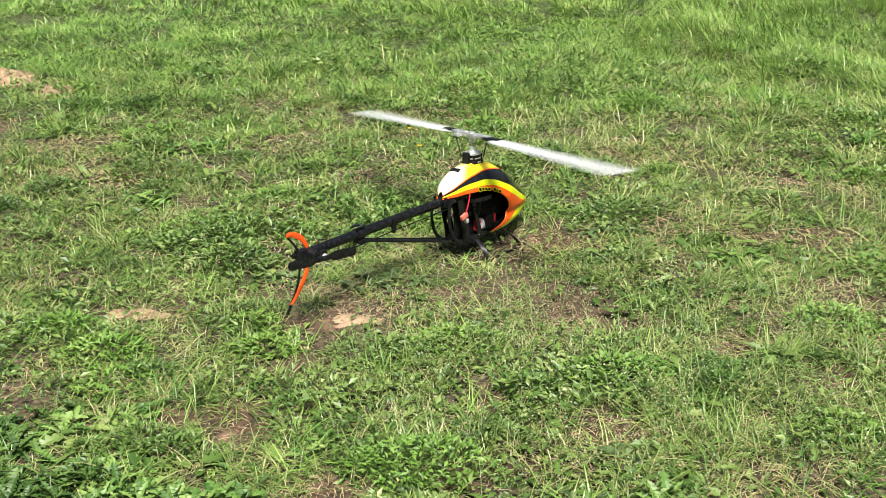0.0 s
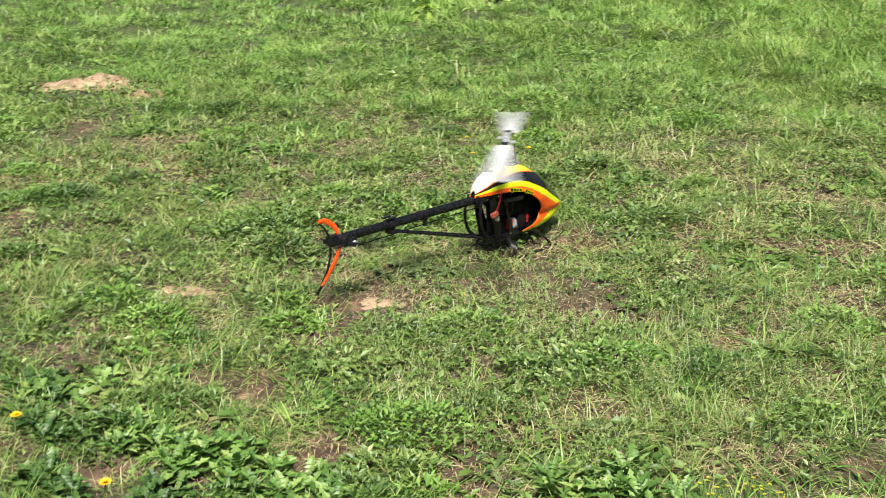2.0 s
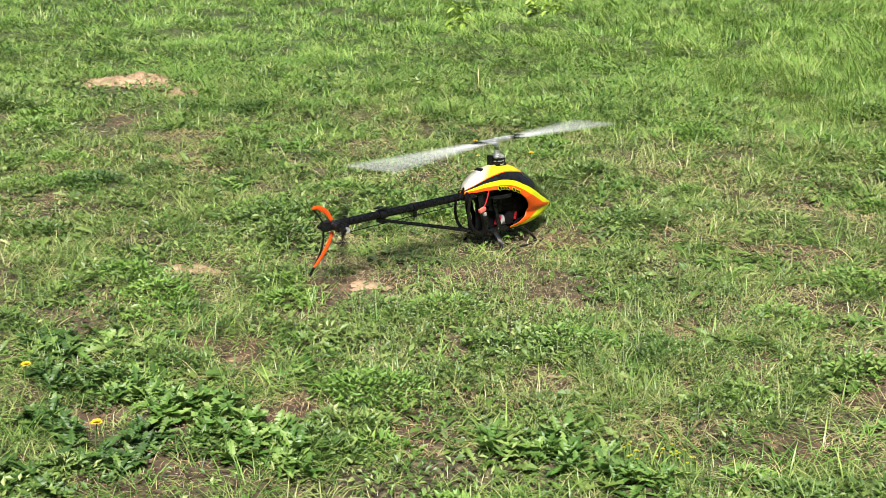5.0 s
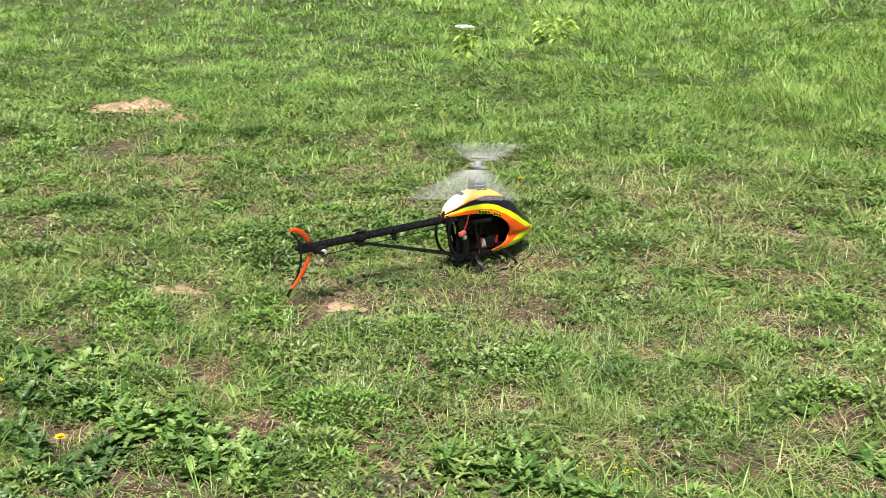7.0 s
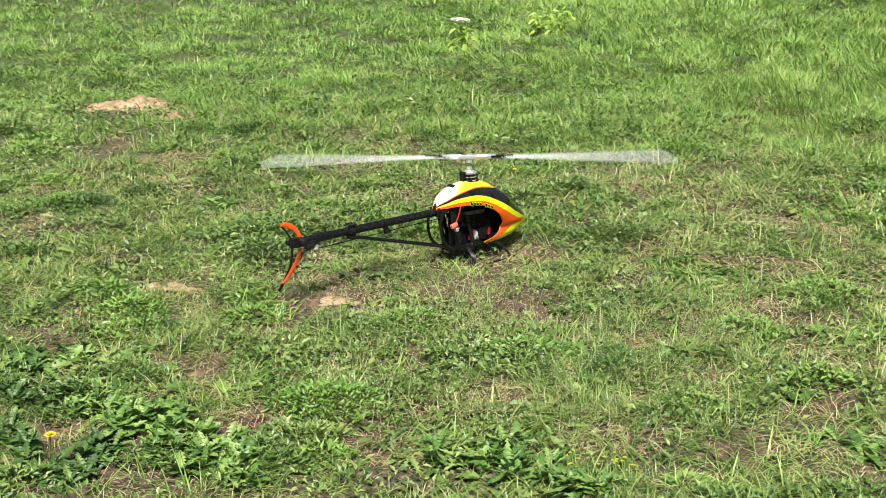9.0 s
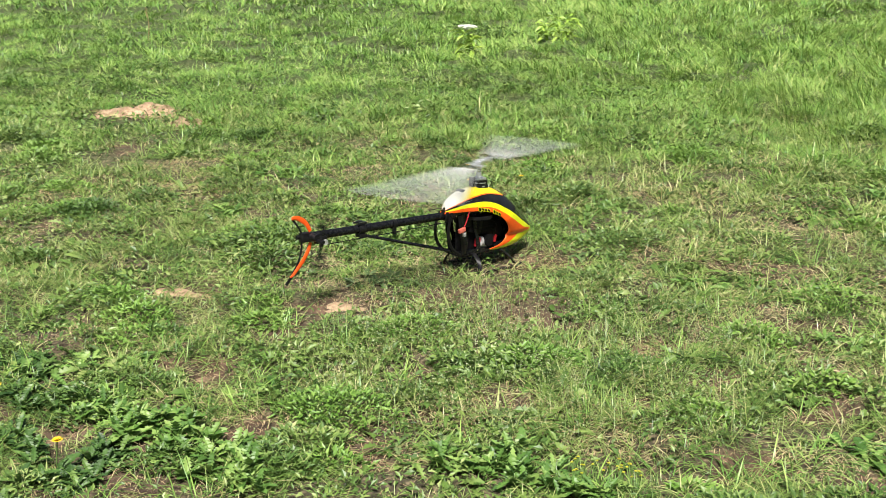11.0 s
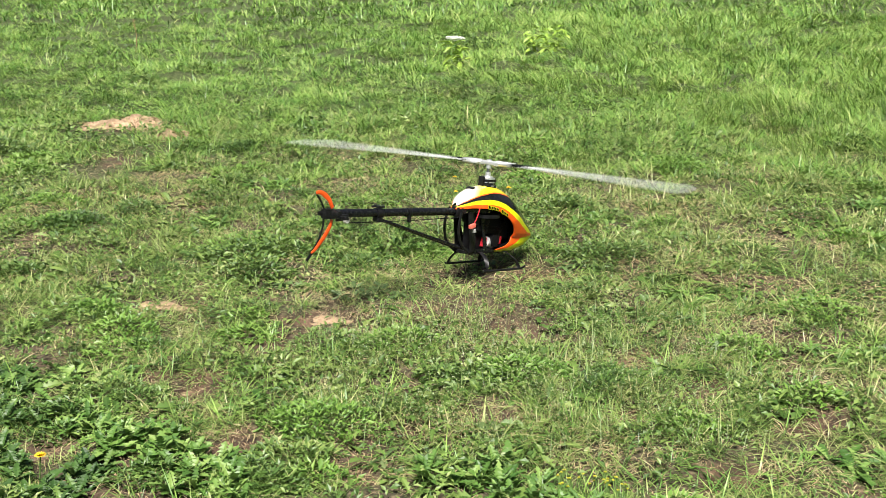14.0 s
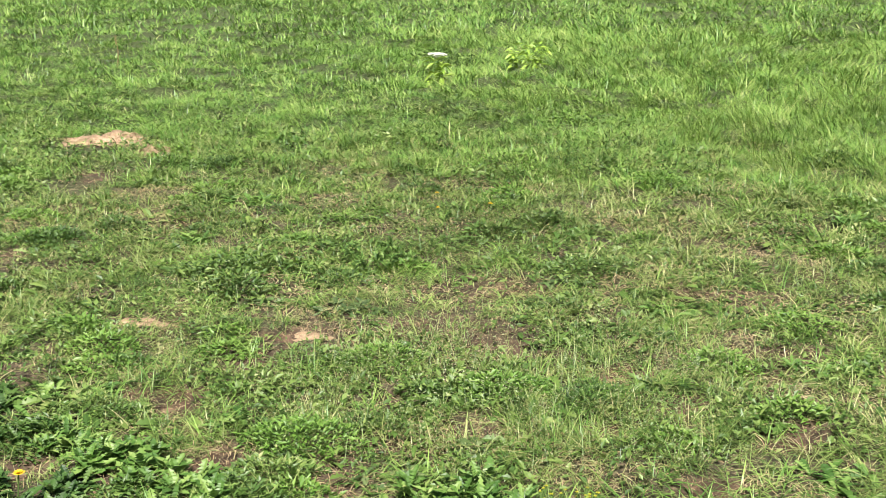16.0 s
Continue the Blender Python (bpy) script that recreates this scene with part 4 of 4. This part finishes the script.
        for a, b in zip(rings, rings[1:]):
            for j in range(6):
                bm.faces.new((a[j], a[(j + 1) % 6], b[(j + 1) % 6], b[j]))
        bm.faces.new(rings[0])
        bm.faces.new(rings[-1])
        bmesh.ops.recalc_face_normals(bm, faces=bm.faces)
        part("rotor_blade", bm, M["blade"], rotor, "long white rotor blade", True)
        bm = bmesh.new()
        add_box(bm, s * .128, s * -.002, .0012, .085, .030, .0115, None, .003)
        part("blade_root", bm, M["carbon"], rotor, "black carbon blade root", True)
    # tail rotor, turning about its cross shaft
    bm = bmesh.new()
    add_rod(bm, (0, .018, 0), (0, -.012, 0), .006, .006, 12)
    add_box(bm, 0, 0, 0, .014, .010, .036, None, .002)
    tail_rotor = part("tail_rotor", bm, M["plastic"], heli, "black tail rotor hub", True)
    for s in (-1, 1):
        bm = bmesh.new()
        rings = []
        for r, k in ((.014, .5), (.034, .6), (.046, 1), (.128, 1), (.136, .8), (.139, .45)):
            rings.append([bm.verts.new((s * c * k, t, s * r)) for c, t in ((.013, 0), (.004, .002), (-.016, 0), (.004, -.002))])
        for a, b in zip(rings, rings[1:]):
            for j in range(4):
                bm.faces.new((a[j], a[(j + 1) % 4], b[(j + 1) % 4], b[j]))
        bm.faces.new(rings[0])
        bm.faces.new(rings[-1])
        bmesh.ops.recalc_face_normals(bm, faces=bm.faces)
        part("tail_blade", bm, M["carbon"], tail_rotor, "black tail rotor blade", True)
    return heli, rotor, tail_rotor


# ---- single plants ----
LEAF_MESHES = {}


def leaf_mesh(kind, k, material):
    key = (kind, k, material.name)
    if key not in LEAF_MESHES:
        co, q, t = {"lobed": TOOTHED, "broad": BROAD}[kind][k]
        me = bpy.data.meshes.new("leaf")
        me.from_pydata([tuple(v) for v in co], [], [tuple(int(i) for i in f) for f in q] + [tuple(int(i) for i in f) for f in t])
        me.materials.append(material)
        LEAF_MESHES[key] = me
    return LEAF_MESHES[key]


def ground_at(x, y):
    return float(ground_height(np.array([x]), np.array([y]))[0])


def weed(rng, x, y, radius, count, size, kind, material, label, rise=(12, 60), centres=5, lift=0.0):
    """A weed of several crowns grown together; every leaf is a piece of its own."""
    if kind == "lobed" and y < 8:
        count, size = int(count * 1.45), size * .70
    plant = tagged(new("weed"), label, "weed", "weeds in the turf")
    z0 = ground_at(x, y)
    plant.matrix_basis = pose(x, y, z0)
    hearts = [(rng.uniform(-1, 1) * radius * .8, rng.uniform(-1, 1) * radius * .6) for _ in range(centres)]
    for k in range(count):
        hx, hy = hearts[k % centres]
        a = rng.uniform(0, 360)
        e = rng.uniform(*rise)
        s = size * rng.uniform(.6, 1.15)
        ob = new("leaf", leaf_mesh(kind, rng.randint(0, 3), material))
        ob.parent = plant
        hz = ground_at(x + hx, y + hy) - z0 + rng.uniform(0, .01) + lift * rng.uniform(0, 1)
        ob.matrix_basis = pose(hx, hy, hz, 0, 0, a) @ pose(0, 0, 0, rng.uniform(-25, 25), -e, 0) @ Matrix.Diagonal((s, s * rng.uniform(.30, .48), s, 1))
    return plant


def dandelion(rng, x, y, tall, size, tiny=False):
    label = "tiny yellow-green flower in a low leafy cushion" if tiny else "yellow dandelion flower on a thin green stem in the grass"
    flower = tagged(new("small_flower" if tiny else "dandelion"), label, "flower", "tiny flowers of one cushion" if tiny else "dandelions in the meadow")
    flower.matrix_basis = pose(x, y, ground_at(x, y), 0, 0, rng.uniform(0, 360))
    bm = bmesh.new()
    add_sweep(bm, [(0, 0, 0), (.004, .002, tall * .5), (.010, 0, tall)], .0035, .0035, (0, 1, 0), 4, 6)
    part("stem", bm, M["stem"], flower, "", True)
    bm = bmesh.new()
    for ring, (n, r, e) in enumerate(((14, 1, 8), (12, .78, 30), (9, .5, 55), (5, .25, 75))):
        for k in range(n):
            a, e2 = 2 * math.pi * (k + ring * .4) / n, radians(e)
            d = Vector((math.cos(a) * math.cos(e2), math.sin(a) * math.cos(e2), math.sin(e2)))
            s = Vector((-math.sin(a), math.cos(a), 0)) * size * .16
            c, tip = Vector((.010, 0, tall)), d * size * r
            p = [bm.verts.new(c), bm.verts.new(c + tip * .6 - s), bm.verts.new(c + tip), bm.verts.new(c + tip * .6 + s)]
            bm.faces.new(p)
    part("flower_head", bm, M["bud"] if tiny else M["petal"], flower, "yellow-green petals" if tiny else "yellow petals")


def umbel_plant(x, y):
    rng = np.random.RandomState(12)
    plant = weed(rng, x, y, .06, 40, .115, "broad", M["pale"], "yellow-green umbellifer with one flat white flower head", (0, 45), 4, .24)
    bm = bmesh.new()
    add_sweep(bm, [(0, 0, 0), (.01, 0, .15), (-.01, .01, .29)], (.008, .006, .004), .006, (0, 1, 0), 4, 6)
    part("stem", bm, M["stem"], plant)
    bm = bmesh.new()
    for k in range(60):
        a, r = rng.uniform(0, 6.28), .078 * math.sqrt(rng.rand())
        bmesh.ops.create_icosphere(bm, subdivisions=1, radius=.011, matrix=pose(-.01 + r * math.cos(a), .01 + r * math.sin(a), .302 - .8 * r * r + rng.uniform(-.006, .006)) @ Matrix.Diagonal((1.2, 1.2, .5, 1)))
    for k in range(9):
        a = 6.28 * k / 9
        add_rod(bm, (-.01, .01, .27), (-.01 + .07 * math.cos(a), .01 + .07 * math.sin(a), .296), .0018, .0012, 5)
    part("flower_head", bm, M["white_petal"], plant, "flat white flower head")


def sandy_mound(x, y, rx, ry, h, seed):
    """A low scraped heap of dry sandy earth."""
    rng = np.random.RandomState(seed)
    bm = bmesh.new()
    rings, around = 9, 40
    top = bm.verts.new((0, 0, h))
    last = None
    for i in range(1, rings + 1):
        f = i / rings
        ring = []
        for j in range(around):
            a = 2 * math.pi * j / around
            w = 1 + .25 * math.sin(2 * a + seed) + .18 * math.sin(5 * a + 2 * seed) + rng.uniform(-.12, .12)
            ring.append(bm.verts.new((rx * f * w * math.cos(a), ry * f * w * math.sin(a), h * math.cos(f * math.pi / 2) ** 1.2 - .012 * f + rng.uniform(-.35, .35) * h)))
        for j in range(around):
            if last:
                bm.faces.new((last[j], ring[j], ring[(j + 1) % around], last[(j + 1) % around]))
            else:
                bm.faces.new((top, ring[j], ring[(j + 1) % around]))
        last = ring
    heap = tagged(part("earth_mound", bm, M["sand"], None, "", False), "low bare mound of dry sandy reddish earth in the meadow", "earth mound", "bare earth mounds")
    heap.matrix_basis = pose(x, y, ground_at(x, y) + .002)


def plant_singles():
    heap_rng = np.random.RandomState(9)
    for k in range(26):
        wide = heap_rng.uniform(.05, .12)
        sandy_mound(-2.58 + heap_rng.uniform(-.30, .32), 6.98 + heap_rng.uniform(-.10, .10), wide, wide * heap_rng.uniform(.4, .7), heap_rng.uniform(.010, .028), k)
    for k in range(4):
        sandy_mound(-2.03 + heap_rng.uniform(-.09, .09), 6.66 + heap_rng.uniform(-.08, .08), heap_rng.uniform(.06, .10), heap_rng.uniform(.04, .07), .036, 20 + k)
    for k in range(5):
        sandy_mound(-.86 + heap_rng.uniform(-.09, .09), 3.69 + heap_rng.uniform(-.03, .03), heap_rng.uniform(.05, .09), heap_rng.uniform(.03, .05), .013, 30 + k)
        sandy_mound(-.20 + heap_rng.uniform(-.07, .07), 3.58 + heap_rng.uniform(-.03, .03), heap_rng.uniform(.04, .07), heap_rng.uniform(.025, .04), .011, 40 + k)
    rng = np.random.RandomState(21)
    fresh, dark, grey = "fresh green dandelion-like weed with toothed leaves", "dark green leafy weed on worn soil", "grey-green trampled weed with small leaves"
    # x, y, radius, leaves, leaf length
    for x, y, r, n, s in ((-.40, 2.53, .13, 130, .085), (-.25, 2.46, .12, 120, .080), (.46, 2.52, .13, 120, .075), (.62, 2.46, .11, 90, .072), (-.14, 2.34, .12, 90, .078), (.74, 2.34, .09, 50, .07), (-.62, 2.62, .10, 70, .070)):
        weed(rng, x, y, r, n, s, "lobed", M["broad"], fresh, (24, 80), 12)
    for x, y, r, n, s in ((-.75, 2.95, .12, 46, .08), (-1.11, 4.73, .14, 48, .10), (-1.07, 5.47, .13, 40, .11), (-2.30, 7.66, .26, 60, .13), (1.14, 7.08, .12, 34, .13),
                          (1.95, 5.38, .12, 40, .11), (1.50, 3.53, .14, 50, .085), (-.19, 2.82, .11, 40, .075), (-.76, 2.73, .10, 34, .075), (1.46, 2.72, .11, 40, .08), (1.03, 4.04, .11, 36, .075)):
        weed(rng, x, y, r, n, s, "lobed", M["broad"], dark, (12, 50), 6)
    for x, y, r, n, s in ((-.74, 2.42, .12, 100, .075), (-.56, 2.24, .12, 100, .075), (-.84, 2.66, .11, 80, .07), (-.47, 2.38, .10, 80, .07), (-.98, 2.90, .12, 80, .07), (-.66, 2.12, .12, 80, .075)):
        weed(rng, x, y, r, n, s, "lobed", M["deep"], dark, (15, 70), 8)
    for x, y, r, n, s in ((-.09, 3.87, .15, 110, .062), (-.51, 3.94, .10, 36, .065), (.04, 2.67, .09, 34, .065), (.31, 2.61, .09, 34, .065), (.64, 4.33, .10, 36, .07), (.57, 4.10, .08, 26, .065)):
        weed(rng, x, y, r, n, s, "lobed", M["greyleaf"], grey, (8, 45), 6)
    for x, y in ((-.24, 4.56), (-.08, 4.62), (-.16, 4.46)):
        weed(rng, x, y, .11, 120, .040, "lobed", M["broad"], "bright green feathery weed cushion", (15, 80), 14, .06)
    weed(rng, .50, 2.77, .02, 14, .075, "broad", M["greyleaf"], "small flat rosette of pale leaves", (5, 18), 1)
    weed(rng, -.06, 11.0, .28, 100, .09, "broad", M["pale"], "pale yellow-green leafy weed standing out of the meadow", (-5, 28), 7, .23)
    for x, y in ((.05, 5.35), (.42, 5.3), (.65, 5.05), (.25, 5.12)):
        weed(rng, x, y, .13, 44, .075, "lobed", M["broad"], fresh, (15, 60), 6)
    for x, y, h in ((.60, 6.35, .20), (.72, 6.55, .17), (.52, 6.6, .15)):
        weed(rng, x, y, .07, 60, .045, "lobed", M["broad"], "upright yellow-green sprig of wild herbs", (25, 80), 5, h)
    stalk = tagged(new("dry_stalk"), "single pale dry stalk standing in the grass", "plant stalk")
    stalk.matrix_basis = pose(-4.05, 10.6, ground_at(-4.05, 10.6))
    bm = bmesh.new()
    add_sweep(bm, [(0, 0, 0), (.02, 0, .16), (.0, 0, .31)], (.010, .008, .005), .007)
    part("stem", bm, M["straw"], stalk)
    bm = bmesh.new()
    for k in range(10):
        add_rod(bm, (.004, 0, .23 + .009 * k), (.004 + .02 * math.cos(k * 2.4), .02 * math.sin(k * 2.4), .245 + .009 * k), .003, .001, 5)
    part("seed_head", bm, M["straw"], stalk)
    umbel_plant(-.82, 9.95)
    for x, y, tall, size in ((-.59, 2.32, .075, .017), (-.91, 2.58, .07, .016), (-.09, 5.60, .06, .012), (-.03, 5.33, .055, .012), (.20, 5.40, .06, .014)):
        dandelion(rng, x, y, tall, size)
    # low cushion of tiny yellow flowers
    for k in range(26):
        dandelion(rng, .78 + rng.normal(0, .07), 2.46 + rng.normal(0, .04), rng.uniform(.03, .06), .0048, True)


# ---- how the helicopter stands, tilts on to its skids and leaps away ----
HELI = [
    (0, 0.186, 4.219, -0.057, 52.87, 1.01, -3.16),
    (9.2, 0.186, 4.219, -0.057, 52.87, 1.01, -3.16),
    (11.5, 0.184, 4.182, -0.037, 55.49, 5.83, -0.63),
    (12, 0.243, 4.209, -0.010, 57.75, 7.84, -1.23),
    (12.5, 0.258, 4.198, -0.014, 57.04, 6.44, -4.31),
    (13, 0.249, 4.211, -0.003, 57.03, 11.3, -1.4),
    (13.5, 0.243, 4.219, -0.005, 57.53, 11.39, -1.21),
    (14, 0.250, 4.202, -0.004, 57.97, 10.20, -2.51),
    (14.5, 0.254, 4.197, -0.003, 58.02, 9.41, -2.96),
    (15, 0.251, 4.202, -0.006, 58.37, 9.41, -2.84),
    (15.5, 0.247, 4.215, -0.012, 57.94, 8.60, -1.35),
    (15.7, 0.248, 4.212, -0.001, 58.36, 9.87, -2.18),
    (15.8, 0.251, 4.218, 0.029, 58.73, 13.93, -2.92),
    (15.9, 0.299, 4.218, 0.283, 61.62, 17.93, 0.29),
    (16, 0.400, 4.200, 1.650, 54.0, 18.0, 0.0),
]
ROTOR = [
    (0, 68), (0.5, -163.5), (1, -314), (1.5, -598), (2, -862), (2.5, -1118), (3, -1370), (3.5, -1626), (4, -1870), (6.5, -4368), (7, -5178), (7.5, -5962), (8, -6862), (8.5, -7706), (9, -8504), (11.5, -13366), (12, -14456), (12.5, -15568), (13, -16624), (13.5, -17762), (14, -18966), (14.5, -20040), (15, -21135), (15.5, -22376), (15.7, -22740), (15.8, -22902), (16, -23302),
]


def heli_pose(x, y, z, yaw, nose_down, roll):
    return pose(x, y, z, roll, nose_down, yaw)


def motions(heli, rotor, tail_rotor):
    walk(heli, [(t, heli_pose(*p)) for t, *p in HELI])
    ts, angles = zip(*ROTOR)
    every = [k / FPS for k in range(0, 16 * FPS + 1)]
    disc = lambda t: pose(0, 0, HUB_Z, float(np.interp(t, (9.2, 11.3), (-1.0, 2.0))), float(np.interp(t, (9.2, 11.3), (2.2, 0))), float(np.interp(t, (9.2, 11.3), (0.9, 0))))
    walk(rotor, [(t, disc(t) @ pose(0, 0, 0, 0, 0, float(np.interp(t, ts, angles)))) for t in every])
    spins, rows = [(0.0, 97.0), (0.1, 115.0), (0.2, 130.0), (0.3, 193.0), (0.4, 350.0), (0.5, 370.0), (0.7, 408.0), (1.0, 539.0), (1.5, 912.0), (2.0, 1900.0), (16.0, 1900.0 + 14 * 30 * 83.0)], []
    ts, angles = zip(*spins)
    for t in every:
        rows.append((t, pose(*TAIL, 0, float(np.interp(t, ts, angles)), 0)))
    walk(tail_rotor, rows)


ground = tagged(ground_sheet(), "worn meadow ground of dry brown earth", "ground", kind="structure")
scatter_grass()
scatter_weeds()
heli, rotor, tail_rotor = build_helicopter()
plant_singles()
motions(heli, rotor, tail_rotor)
